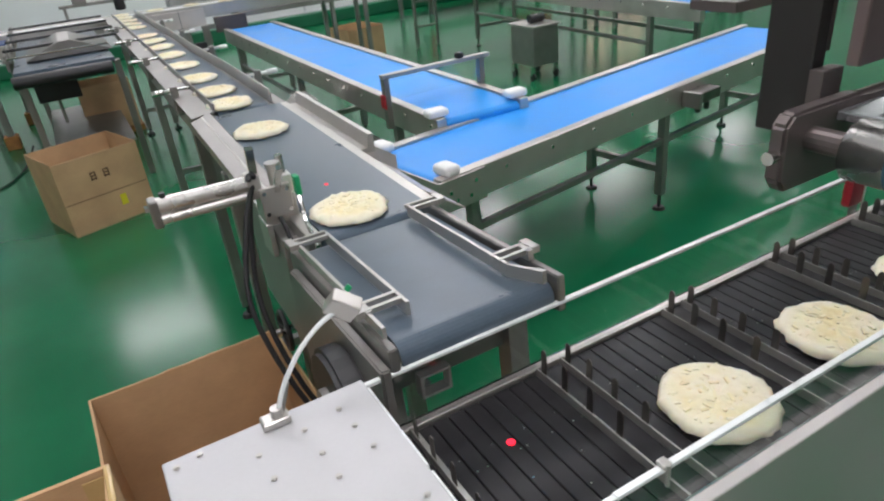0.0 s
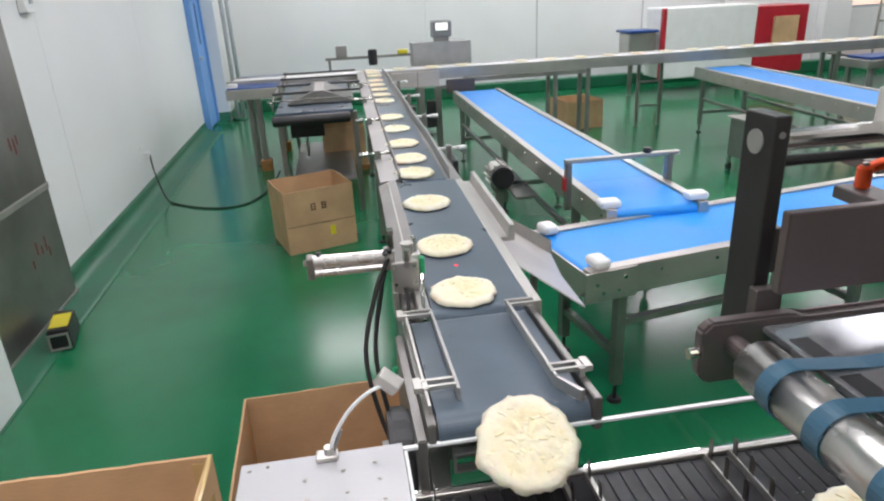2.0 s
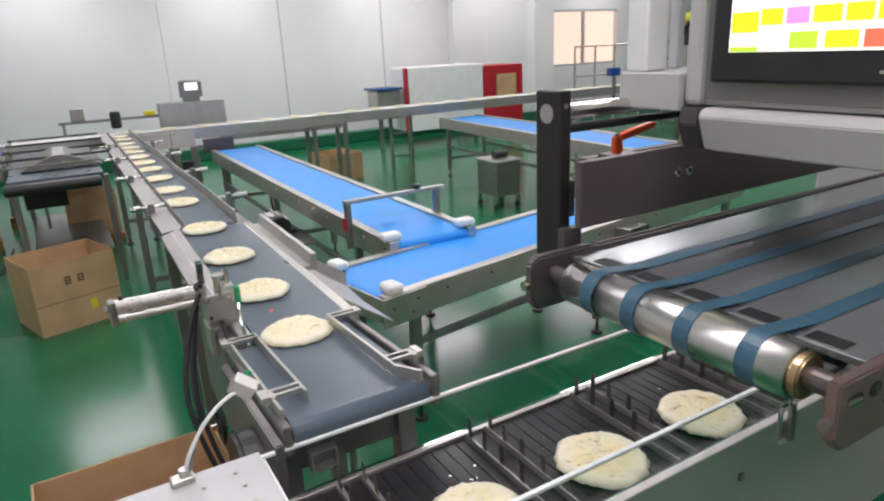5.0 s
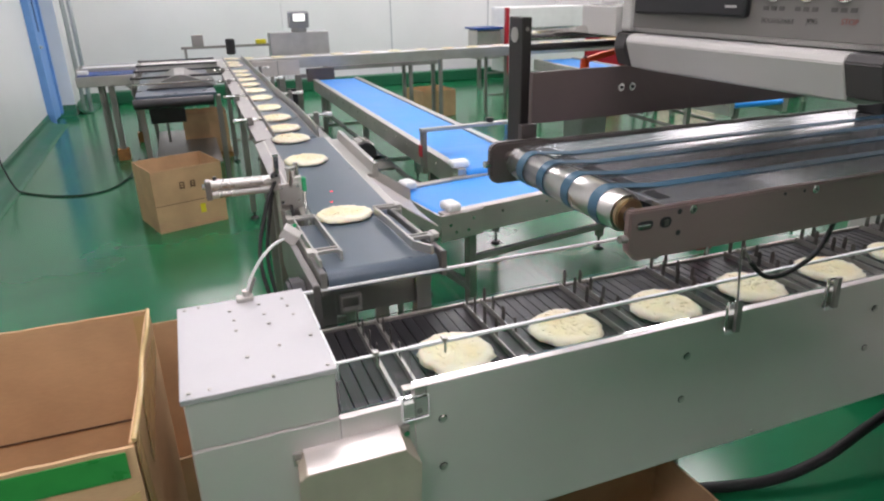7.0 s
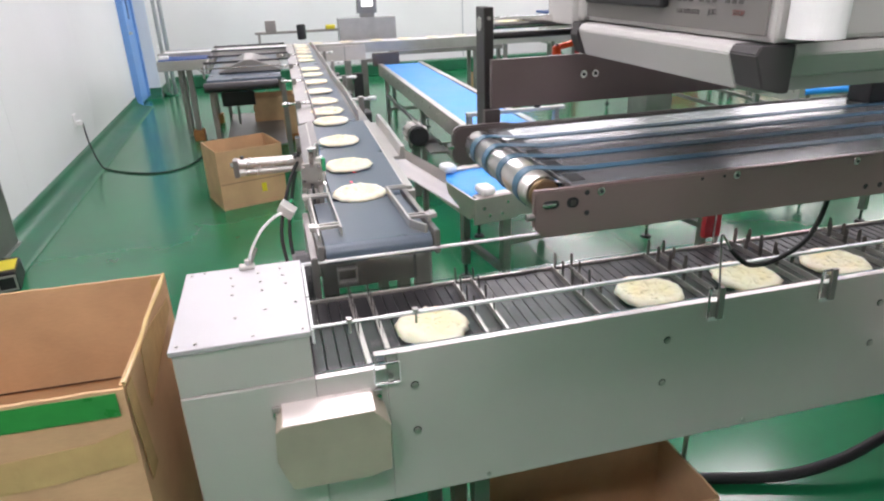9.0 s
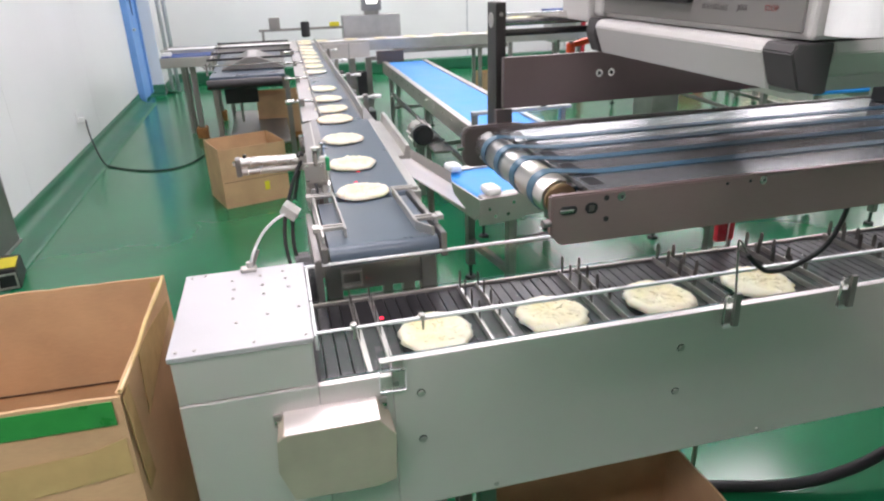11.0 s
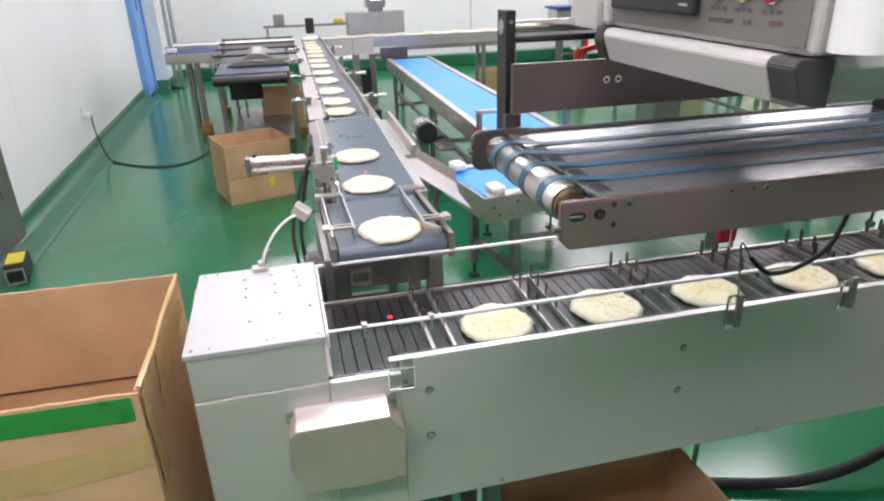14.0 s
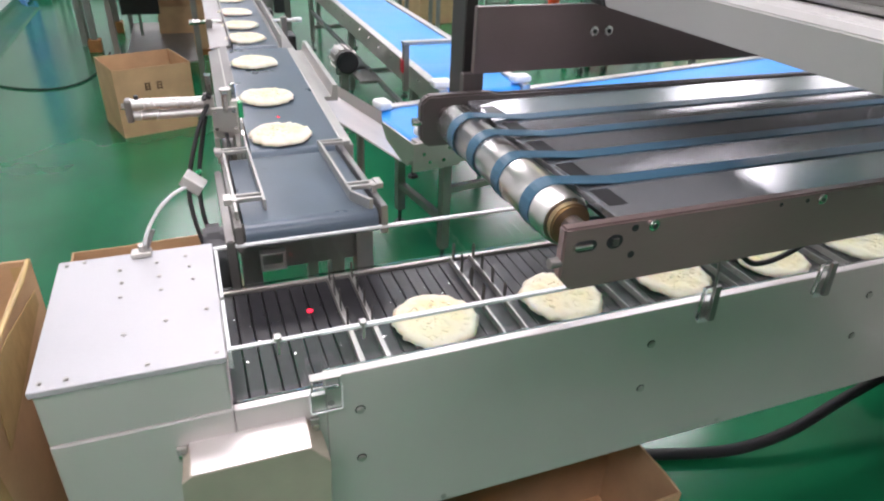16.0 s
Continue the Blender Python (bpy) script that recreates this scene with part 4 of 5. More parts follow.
for x0, x1, h in ((0.567, 0.590, 0.0055), (0.6005, 0.6175, 0.007)):
    n = 10
    out = [(x1 - h + h * math.cos(-math.pi / 2 + math.pi * k / n), 1.3925 + h * math.sin(-math.pi / 2 + math.pi * k / n)) for k in range(n + 1)]
    out += [(x0 + h + h * math.cos(math.pi / 2 + math.pi * k / n), 1.3925 + h * math.sin(math.pi / 2 + math.pi * k / n)) for k in range(n + 1)]
    part("slot", prism(out, "y", -0.3928, -0.391), BLACK, dk)
part("slot_screw", rod((0.566, -0.3935, 1.3925), (0.584, -0.3935, 1.3925), 0.0026, 10), CHROME, dk)
part("slot_nut", block(0.606, 0.613, -0.3938, -0.3929, 1.388, 1.396, 0.001), BEAMMAT, dk)
part("adjuster", rod((0.543, -0.004, 1.381), (0.556, -0.004, 1.381), 0.006, 12), CHROME, dk)
part("adjuster", rod((0.547, -0.386, 1.376), (0.558, -0.386, 1.376), 0.005, 12), STEELD, dk)
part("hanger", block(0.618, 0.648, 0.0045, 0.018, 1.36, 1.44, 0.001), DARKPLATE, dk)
part("deck_post", block(1.385, 1.45, -0.088, -0.032, 1.4095, 1.5315, 0.003), BLACK, dk, "black block standing on the deck")
post = thing("upright_post", "dark anodised flat post with a bolt disc at its top", "post")
part("bar", block(0.622, 0.640, 0.0185, 0.068, 1.375, 1.617, 0.002), POSTMAT, post)
part("screw_hole", rod((0.631, 0.0175, 1.598), (0.631, 0.0185, 1.598), 0.0035, 10), STEELD, post)
part("disc", rod((0.6205, 0.045, 1.588), (0.6222, 0.045, 1.588), 0.0125, 24), STEEL, post, "dull steel disc")
part("clamp", block(0.6405, 0.652, 0.022, 0.060, 1.45, 1.50, 0.002), BEAMMAT, post, "worn clamp piece")
part("rod", rod((0.6405, 0.040, 1.588), (1.96, 0.040, 1.588), 0.011, 18), CHROME, post, "chrome film rod")
part("rod", rod((0.6405, 0.040, 1.566), (1.96, 0.040, 1.566), 0.006, 12), BLACK, post)
BRACKET = surface("brown bracket plate", (0.205, 0.152, 0.148), 0.32, 0.75, 0.1, 5, 0.12, 150, (1, 8, 8))
dpl = thing("bracket_plate", "dark anodised plate with two bolts under the control cabinet", "plate")
part("plate", prism([(0.622, 1.447), (1.9515, 1.450), (1.9515, 1.534), (0.622, 1.532)], "y", -0.022, -0.010, 0.001), BRACKET, dpl)
for x in (0.797, 0.820):
    part("bolt", bolt_head(x, -0.022, 1.497, "-y", 0.0068, 0.004), CHROME, dpl)
    part("bolt_socket", rod((x, -0.0268, 1.497), (x, -0.0262, 1.497), 0.0034, 6), BLACK, dpl)
# control cabinet
FAINT = surface("faint grey print", (0.095, 0.09, 0.085), 0.7)
CORNER = surface("dark grey corner rubber", (0.045, 0.042, 0.042), 0.55, vary=0.1)
cc = thing("control_cabinet", "grey control cabinet with a touch screen and push buttons", "cabinet")
part("body", block(0.775, 1.06, -0.515, -0.066, 1.592, 2.05, 0.006), GREYP, cc)
part("boom", block(1.061, 1.9515, -0.34, -0.20, 1.70, 1.86, 0.006), GREYP, cc, "grey boom to the machine")
part("face", block(0.7705, 0.7745, -0.505, -0.078, 1.600, 2.04, 0.001), PANELDK, cc, "dark grey panel face")
part("lower_moulding", prism([(0.757, 1.588), (0.753, 1.580), (0.768, 1.540), (0.80, 1.532), (1.06, 1.532), (1.06, 1.591), (0.765, 1.591)], "y", -0.474, -0.085, 0.0012), GREYP, cc, "slanted grey lower moulding")
part("corner_block", prism([(0.757, 1.591), (0.752, 1.582), (0.766, 1.545), (0.79, 1.539), (0.802, 1.539), (0.802, 1.591)], "y", -0.520, -0.4745, 0.0015), CORNER, cc, "black corner block")
part("side_moulding", prism([(-0.519, 1.591), (-0.523, 1.580), (-0.508, 1.556), (-0.4745, 1.548), (-0.4745, 1.591)], "x", 0.8025, 1.06, 0.0012), GREYP, cc, "slanted grey side moulding")
part("corner_block", prism([(0.757, 1.591), (0.752, 1.570), (0.764, 1.541), (0.79, 1.536), (1.06, 1.536), (1.06, 1.591)], "y", -0.0845, -0.055, 0.0015), CORNER, cc, "black corner block")
part("corner_column", rod((0.80, -0.545, 1.600), (0.80, -0.545, 2.05), 0.028, 48), WHITEP, cc, "pale rounded corner column", smooth=False)
part("corner_column", block(0.765, 0.80, -0.0775, -0.050, 1.5915, 2.05, 0.008), GREYP, cc)
scr = part("screen_bezel", block(0.758, 0.7702, -0.318, -0.093, 1.622, 1.800, 0.004), BLACK, cc, "black screen bezel")
part("display", block(0.7570, 0.7578, -0.306, -0.118, 1.656, 1.782), SCREENGLOW, scr, "bright white touch screen")
LIME, YEL, PINK, CREAM, REDK = (0.55, 0.85, 0.05), (0.95, 0.80, 0.02), (0.90, 0.35, 0.85), (0.90, 0.95, 0.75), (0.95, 0.18, 0.10)
tiles = [(1.659, 0.017, -0.157, -0.187, CREAM), (1.659, 0.017, -0.191, -0.221, LIME), (1.659, 0.017, -0.229, -0.262, YEL), (1.659, 0.017, -0.267, -0.301, REDK),
         (1.684, 0.017, -0.156, -0.181, YEL), (1.684, 0.017, -0.185, -0.210, PINK), (1.684, 0.017, -0.214, -0.243, YEL), (1.684, 0.017, -0.247, -0.273, YEL), (1.684, 0.017, -0.277, -0.303, YEL),
         (1.710, 0.012, -0.242, -0.267, LIME), (1.710, 0.012, -0.271, -0.298, PINK), (1.737, 0.013, -0.160, -0.190, YEL), (1.737, 0.013, -0.20, -0.232, LIME), (1.737, 0.013, -0.25, -0.28, YEL)]
tiles += [(1.6565, 0.005, -0.120, -0.154, LIME), (1.663, 0.010, -0.120, -0.154, CREAM), (1.677, 0.022, -0.120, -0.153, YEL), (1.737, 0.013, -0.120, -0.156, YEL)]
TILE = {}
for z, tall, y1, y0, c in tiles:
    if c not in TILE:
        TILE[c] = glow("screen tile", c, 0.9)
    part("key_tile", block(0.7562, 0.7569, y0, y1, z, z + tall), TILE[c], scr)
for y, c in ((-0.353, (0.01, 0.22, 0.10)), (-0.400, (0.50, 0.40, 0.02)), (-0.449, (0.48, 0.015, 0.04))):
    b = part("push_button", rod((0.7702, y, 1.657), (0.765, y, 1.657), 0.0150, 24, bevel=0.002), CHROME, cc)
    part("button_cap", rod((0.765, y, 1.657), (0.7615, y, 1.657), 0.0132, 24, bevel=0.0015), surface("button colour", c, 0.25, vary=0.08), b)
    for k in range(3):
        part("caption_bar", block(0.7698, 0.7703, y - 0.016 + k * 0.012, y - 0.008 + k * 0.012, 1.6315, 1.6365), FAINT, cc)


def caption(text, y, z, size, material):
    """Small lettering on the panel face, read from the front."""
    cu = bpy.data.curves.new("caption", "FONT")
    cu.body, cu.size, cu.extrude, cu.align_x = text, size, 0.0002, "CENTER"
    cu.materials.append(material)
    ob = new("caption", cu)
    ob.matrix_basis = Matrix(((0, 0, -1, 0.7700), (-1, 0, 0, y), (0, 1, 0, z), (0, 0, 0, 1)))
    ob.parent = cc
    return ob


caption("BOOT/START", -0.361, 1.617, 0.0082, FAINT)
caption("JOG", -0.4105, 1.618, 0.0088, FAINT)
caption("STOP", -0.4585, 1.619, 0.0088, surface("red print", (0.24, 0.07, 0.06), 0.6))
part("brand_bar", block(0.7574, 0.7579, -0.305, -0.285, 1.634, 1.637), GREYP, scr)
# wrapping machine body past the infeed
wm = thing("wrapping_machine", "grey housing of the wrapping machine that takes the crusts in", "machine")
part("housing", block(IN_X1 + 0.005, 4.0, -0.55, 0.82, 0.12, 2.06, 0.02), GREYP, wm)
part("base_cabinet", block(2.50, IN_X1, -0.50, -0.02, 0.10, 0.5815, 0.01), GREYP, wm)
part("deck_stand", block(1.952, IN_X1, -0.515, -0.045, 0.582, 2.05, 0.01), GREYP, wm)
for x in (2.57, 3.8):
    for y in (-0.45, 0.40 if x > 3 else -0.08):
        part("foot", rod((x, y, 0.0), (x, y, 0.125), 0.04, 14), BLACK, wm)
solid("sensor_cable", tube([(1.345, -0.12, 1.346), (1.362, -0.07, 1.25), (1.366, -0.05, 1.16), (1.335, -0.05, 1.105), (1.27, -0.05, 1.072), (1.214, -0.05, 1.066), (1.185, -0.045, 1.078), (1.160, -0.036, 1.105)], 0.0055, 8), RUBBER, "black cable hanging from the deck to a latch", "cable", smooth=True)
solid("sensor_wire", tube([(1.160, -0.036, 1.105), (1.138, -0.03, 1.14), (1.148, -0.022, 1.09), (1.162, -0.018, 1.0)], 0.0022, 8), STEELD, "thin dull wire bent over the latch", "wire", smooth=True)
rs = thing("sensor_post", "red photo sensor head on a bracket beyond the infeed", "sensor", (1.42, 0.375, 0.0))
part("head", block(-0.028, 0.028, -0.010, 0.010, 0.945, 1.03, 0.004), RED, rs)
part("stem", rod((0.03, 0.012, 0.02), (0.03, 0.012, 1.00), 0.008, 10), STEELD, rs)
part("base", rod((0.03, 0.012, 0.0), (0.03, 0.012, 0.02), 0.05, 16), STEELD, rs)
oh = thing("clamp_lever", "orange plastic clamp lever on a dark stub bar", "lever", (0.793, 0.088, 1.511))
part("stub_bar", block(-0.018, 0.020, -0.0975, 0.022, -0.016, -0.0005, 0.002), DARKPLATE, oh, "dark stub bar")
bm = rod((0, 0, 0.0), (0, 0, 0.026), 0.0085, 18, bevel=0.002)
part("hub", bm, ORANGE, oh, smooth=False)
part("arm", prism([(-0.006, 0.016), (-0.006, 0.025), (0.030, 0.034), (0.074, 0.041), (0.080, 0.037), (0.076, 0.032), (0.034, 0.024)], "y", -0.006, 0.006, 0.002), ORANGE, oh)
part("stud", rod((0, 0, 0.026), (0, 0, 0.030), 0.004, 10), STEELD, oh)
ab = thing("boom_block", "pale grey arm block and post beside the control cabinet", "block")
part("block", block(0.757, 0.92, -0.0495, 0.052, 1.585, 1.632, 0.002), GREYP, ab)
part("post", block(0.766, 0.806, 0.012, 0.050, 1.6325, 2.05, 0.004), WHITEP, ab)
part("post", block(0.845, 0.858, 0.030, 0.046, 1.6325, 2.05, 0.002), GREYTRIM, ab)
oh = thing("frame_rails", "dark parallel rails of the wrapping machine's frame", "rails", (1.52, 0.72, 1.385))
part("rail", block(-0.16, 1.10, -0.05, -0.01, -0.06, -0.036, 0.003), DARKPLATE, oh)
part("rail", block(-0.16, 1.10, 0.05, 0.08, -0.06, -0.036, 0.003), DARKPLATE, oh)
part("rail_tie", block(-0.16, -0.13, -0.012, 0.052, -0.06, -0.037), DARKPLATE, oh)
part("rail_tie", block(-0.03, 0.03, -0.012, 0.052, -0.06, -0.036), DARKPLATE, oh)
ht = thing("film_hopper", "bent brown sheet hopper behind the deck", "hopper", (1.90, 0.745, 1.349))
part("sheet", prism([(-0.16, 0.0), (0.42, 0.0), (0.30, 0.17), (-0.12, 0.14)], "y", -0.02, 0.02, 0.002), surface("brownish sheet", (0.20, 0.165, 0.13), 0.4, 0.6), ht)


# ---- cartons ----
def card_sheet(length, height, t, seed, wave=0.003, worn=0.003):
    """A sheet of board along x, from z = 0: slightly bowed, with a worn upper rim."""
    rng = random.Random(seed)
    nx, nz = 22, 5
    bow, ph = rng.uniform(-1, 1) * wave, rng.uniform(0, 6)
    bm = bmesh.new()
    grid = []
    for side in (-1, 1):
        rows = []
        for j in range(nz + 1):
            row = []
            for i in range(nx + 1):
                u, v = i / nx, j / nz
                y = bow * math.sin(math.pi * u) * v * v + 0.35 * wave * math.sin(9 * u + ph) * v
                z = height * v + (worn * (noise.noise(Vector((u * length * 22, seed, 0))) + 0.5 * noise.noise(Vector((u * length * 70, seed, 3)))) - worn if j == nz else 0)
                row.append(bm.verts.new((-length / 2 + u * length, y + side * t / 2, z)))
            rows.append(row)
        grid.append(rows)
    for rows in grid:
        for j in range(nz):
            for i in range(nx):
                bm.faces.new((rows[j][i], rows[j][i + 1], rows[j + 1][i + 1], rows[j + 1][i]))
    a, b = grid
    for i in range(nx):
        bm.faces.new((a[0][i], a[0][i + 1], b[0][i + 1], b[0][i]))
        bm.faces.new((a[nz][i], a[nz][i + 1], b[nz][i + 1], b[nz][i]))
    for j in range(nz):
        bm.faces.new((a[j][0], a[j + 1][0], b[j + 1][0], b[j][0]))
        bm.faces.new((a[j][nx], a[j + 1][nx], b[j + 1][nx], b[j][nx]))
    return bm


def carton(label, at, turn, w, d, h, wall_t=0.006, wave=0.004, worn=0.003):
    """An open carton, its base centre at the place given; w along x, d along y."""
    ob = thing("carton", label, "carton", (at[0], at[1], at[2]), "cardboard cartons")
    ob.rotation_euler = (0, 0, radians(turn))
    seed = int(abs(at[0] * 131 + at[1] * 37)) + 3
    for s in (-1, 1):
        bm = card_sheet(d - 2 * wall_t, h, wall_t, seed + s, wave, worn)
        bmesh.ops.transform(bm, matrix=pose(s * w / 2, 0, 0, 0, 0, 90), verts=bm.verts)
        part("side", bm, CARD, ob)
        bm = card_sheet(w + wall_t, h - 0.004, wall_t, seed + 4 * s, wave * 0.25, worn)
        bmesh.ops.transform(bm, matrix=pose(0, s * (d / 2 - wall_t / 2), 0), verts=bm.verts)
        part("side", bm, CARD, ob)
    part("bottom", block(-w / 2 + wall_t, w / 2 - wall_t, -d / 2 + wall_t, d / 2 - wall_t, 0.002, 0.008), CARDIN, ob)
    return ob


c1 = carton("open brown carton with printed marks standing by the conveyor", (-0.065, 4.285, 0), 18, 0.515, 0.455, 0.475)
for x in (-0.05, 0.03):
    for k, (dx, dz, w, h) in enumerate(((0, 0.0, 0.035, 0.008), (0, -0.02, 0.03, 0.007), (0, -0.04, 0.035, 0.008), (-0.014, -0.045, 0.007, 0.05), (0.014, -0.045, 0.007, 0.05))):
        part("print_bar", block(x + dx - w / 2, x + dx + w / 2, -0.2310, -0.2280, 0.355 + dz, 0.355 + dz + h), INKMAT, c1)
part("seam", block(-0.255, 0.255, -0.2300, -0.2278, 0.206, 0.2095), INKMAT, c1)
part("sticker", block(0.06, 0.10, -0.2310, -0.2278, 0.10, 0.17), YELLOW, c1, "yellow sticker")
c2 = carton("tall open brown carton with green tape beside the infeed head", (-0.335, 0.175, 0), -1.0, 0.53, 0.49, 1.035)
part("tape", block(-0.262, 0.255, -0.2482, -0.2464, 0.975, 1.022), GREENTAPE, c2, "green tape strip")
TAPEHOLD = surface("creased parcel tape", (0.52, 0.37, 0.165), 0.14, vary=0.08, scale=18, rough_vary=0.1, bump=0.5, bump_scale=30)
part("tape", prism([(-0.262, 0.895), (0.20, 0.925), (0.262, 0.945), (0.262, 0.870), (0.10, 0.850), (-0.262, 0.835)], "y", -0.2474, -0.2464), TAPEHOLD, c2, "shiny brown tape, creased")
part("tape", prism([(-0.238, 1.018), (-0.195, 1.02), (-0.165, 0.80), (-0.215, 0.80)], "x", 0.2700, 0.2712), TAPEHOLD, c2, "shiny brown tape down the side")
part("tape", prism([(-0.10, 1.022), (0.0, 1.02), (0.20, 0.985), (0.20, 0.955), (-0.12, 0.90)], "x", 0.2712, 0.2722), TAPEHOLD, c2, "shiny brown tape across the side")
part("tape", block(0.235, 0.262, 0.2335, 0.2352, 0.53, 1.02), TAPEHOLD, c2, "shiny brown tape")
part("torn_edge", tube([(0.266, -0.248, 0.72), (0.268, -0.249, 0.60), (0.2655, -0.248, 0.46), (0.268, -0.249, 0.30)], 0.0018, 6), INKMAT, c2, "dark split along the corner")
part("torn_edge", tube([(0.268, -0.236, 1.032), (0.271, -0.10, 1.034), (0.266, 0.02, 1.031), (0.270, 0.14, 1.033), (0.267, 0.232, 1.032)], 0.0045, 8), TAPE, c2, "frayed taped rim")
part("crease", block(-0.26, 0.26, 0.2345, 0.2368, 0.765, 0.769), INKMAT, c2)
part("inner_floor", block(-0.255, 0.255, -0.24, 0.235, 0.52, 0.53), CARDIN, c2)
c3 = carton("open brown carton on the floor under the conveyor's end", (0.085, 0.86, 0), 2.0, 0.48, 0.80, 0.60)
c4 = carton("open brown carton on the floor below the infeed", (0.985, 0.147, 0), 2.0, 0.60, 0.28, 0.33)
c5 = carton("brown carton far back on the floor", (3.30, 7.75, 0), 8, 0.50, 0.55, 0.36)
c5.location.z = 0.0
c6 = carton("brown carton below the side table", (0.24, 6.55, 0.06), 0, 0.44, 0.42, 0.42)
solid("pallet_board", block(0.0, 0.48, 6.32, 6.78, 0.0, 0.06, 0.004), WOODMAT, "low wooden board under a carton", "board")


# ---- far side: table, cross conveyor, check scale ----
tb = thing("side_table", "stainless side table with grey top and guide rods", "table")
part("tabletop", block(-0.30, 0.33, 4.89, 7.0, 0.855, 0.885, 0.004), GREYBELT, tb)
part("edge_rail", rod((-0.32, 4.84, 0.83), (0.30, 4.84, 0.83), 0.042, 18, bevel=0.004), BLACK, tb, "black front roll")
for x in (-0.27, 0.34):
    for y in (4.93, 6.95):
        part("leg", block(x - 0.022, x + 0.022, y - 0.022, y + 0.022, 0.0, 0.86, 0.003), STEELD, tb)
for y in (5.35, 5.9, 6.45, 6.95):
    part("guide_rod", rod((-0.34, y, 0.98), (0.44, y, 0.98), 0.010, 10), BLACK, tb)
    for x in (-0.32,):
        part("rod_post", rod((x, y, 0.893), (x, y, 1.0), 0.009, 8), STEELD, tb)
part("guide_rod", rod((-0.33, 4.95, 0.955), (-0.33, 6.98, 0.955), 0.009, 10), STEELD, tb)
part("guide_rod", rod((-0.36, 5.02, 0.965), (0.33, 5.02, 0.965), 0.007, 10), CHROME, tb)
part("rod_post", rod((-0.32, 5.02, 0.884), (-0.32, 5.02, 0.985), 0.009, 8), STEELD, tb)
part("hood", prism([(-0.22, 0.896), (0.36, 0.896), (0.10, 1.0), (0.02, 1.0)], "y", 5.25, 5.9, 0.003), STEELD, tb, "peaked dark sheet hood")
part("monitor_arm", rod((-0.12, 5.9, 0.30), (-0.12, 5.9, 0.86), 0.014, 10), STEELD, tb)
part("monitor", block(-0.26, 0.06, 5.80, 5.84, 0.50, 0.66, 0.006), BLACK, tb, "small black screen under the table")
part("shelf", block(-0.25, 0.32, 5.22, 6.93, 0.20, 0.22, 0.003), STEELD, tb)
cr = thing("cross_conveyor", "long stainless cross conveyor carrying a row of crusts", "conveyor")
CR_Z = 0.935
part("belt", block(-0.9, 13.9, 6.95, 7.22, CR_Z - 0.02, CR_Z, 0.004), WHITEP, cr, "pale belt")
for y in (6.91, 7.225):
    part("side_rail", block(-0.95, 13.95, y, y + 0.035, CR_Z - 0.11, CR_Z + 0.008, 0.004), STEEL, cr)
part("under_tray", block(1.7, 3.1, 6.90, 7.20, CR_Z - 0.16, CR_Z - 0.112, 0.004), STEELD, cr)
for x in (-0.75, 2.75, 3.15, 6.4, 9.5, 12.5):
    for y in (6.95, 7.22):
        part("leg", block(x - 0.022, x + 0.022, y - 0.022, y + 0.022, 0.0, CR_Z - 0.11, 0.003), STEELD, cr)
lt = thing("blue_table", "narrow conveyor with a blue top against the far corner", "conveyor")
part("frame", block(-0.92, -0.33, 6.55, 7.75, 0.79, 0.895, 0.006), STEEL, lt)
part("top", block(-0.90, -0.35, 6.57, 7.73, 0.8955, 0.905, 0.002), BLUEP, lt, "dark blue top")
part("end_block", block(-0.90, -0.80, 6.6, 6.68, 0.906, 0.945, 0.01), WHITEP, lt, "white plastic block")
for x, y in ((-0.62, 6.68), (-0.46, 7.6)):
    part("leg", block(x - 0.03, x + 0.03, y - 0.03, y + 0.03, 0.12, 0.79, 0.003), STEELD, lt)
    part("pad", block(x - 0.06, x + 0.06, y - 0.06, y + 0.06, 0.0, 0.12, 0.006), WOODMAT, lt, "orange brown block under the leg")
cs = thing("check_scale", "grey control box with a tilted screen on a stand", "scale", (1.5, 7.45, 0))
part("cabinet", block(-0.36, 0.36, 0.0, 0.22, 0.90, 1.19, 0.008), surface("grey cabinet steel", (0.42, 0.42, 0.42), 0.45, 0.6), cs)
part("screen_housing", prism([(-0.03, 1.24), (0.06, 1.24), (0.03, 1.43), (-0.06, 1.41)], "x", -0.12, 0.12, 0.006), surface("grey cabinet steel", (0.25, 0.25, 0.26), 0.45, 0.3), cs, "tilted grey screen housing")
part("screen_neck", block(-0.09, 0.09, -0.01, 0.06, 1.19, 1.26, 0.004), STEELD, cs)
bm = prism([(-0.064, 1.32), (-0.060, 1.40), (-0.058, 1.40), (-0.060, 1.32)], "x", -0.07, 0.07)
bmesh.ops.translate(bm, verts=bm.verts, vec=(0, -0.004, 0))
part("display", bm, SCREENGLOW, cs, "bright screen")
part("yellow_cap", block(-0.52, -0.40, 0.06, 0.14, 1.07, 1.12, 0.01), YELLOW, cs, "yellow cap")
part("arm", block(-1.38, -0.36, 0.09, 0.12, 1.04, 1.07, 0.003), STEELD, cs)
part("arm_block", block(-1.25, -1.12, 0.06, 0.15, 1.07, 1.20, 0.005), STEELD, cs)
part("arm_motor", rod((-0.82, 0.10, 0.96), (-0.82, 0.10, 1.14), 0.055, 16, bevel=0.01), BLACK, cs)
part("arm_post", block(-1.35, -1.32, 0.09, 0.12, 0.0, 1.04), STEELD, cs)
for x in (-0.30, 0.30):
    part("leg", block(x - 0.025, x + 0.025, 0.05, 0.10, 0.0, 0.90, 0.003), STEELD, cs)
tr = thing("transfer_unit", "dark transfer unit between the conveyors", "machine", (1.28, 6.55, 0))
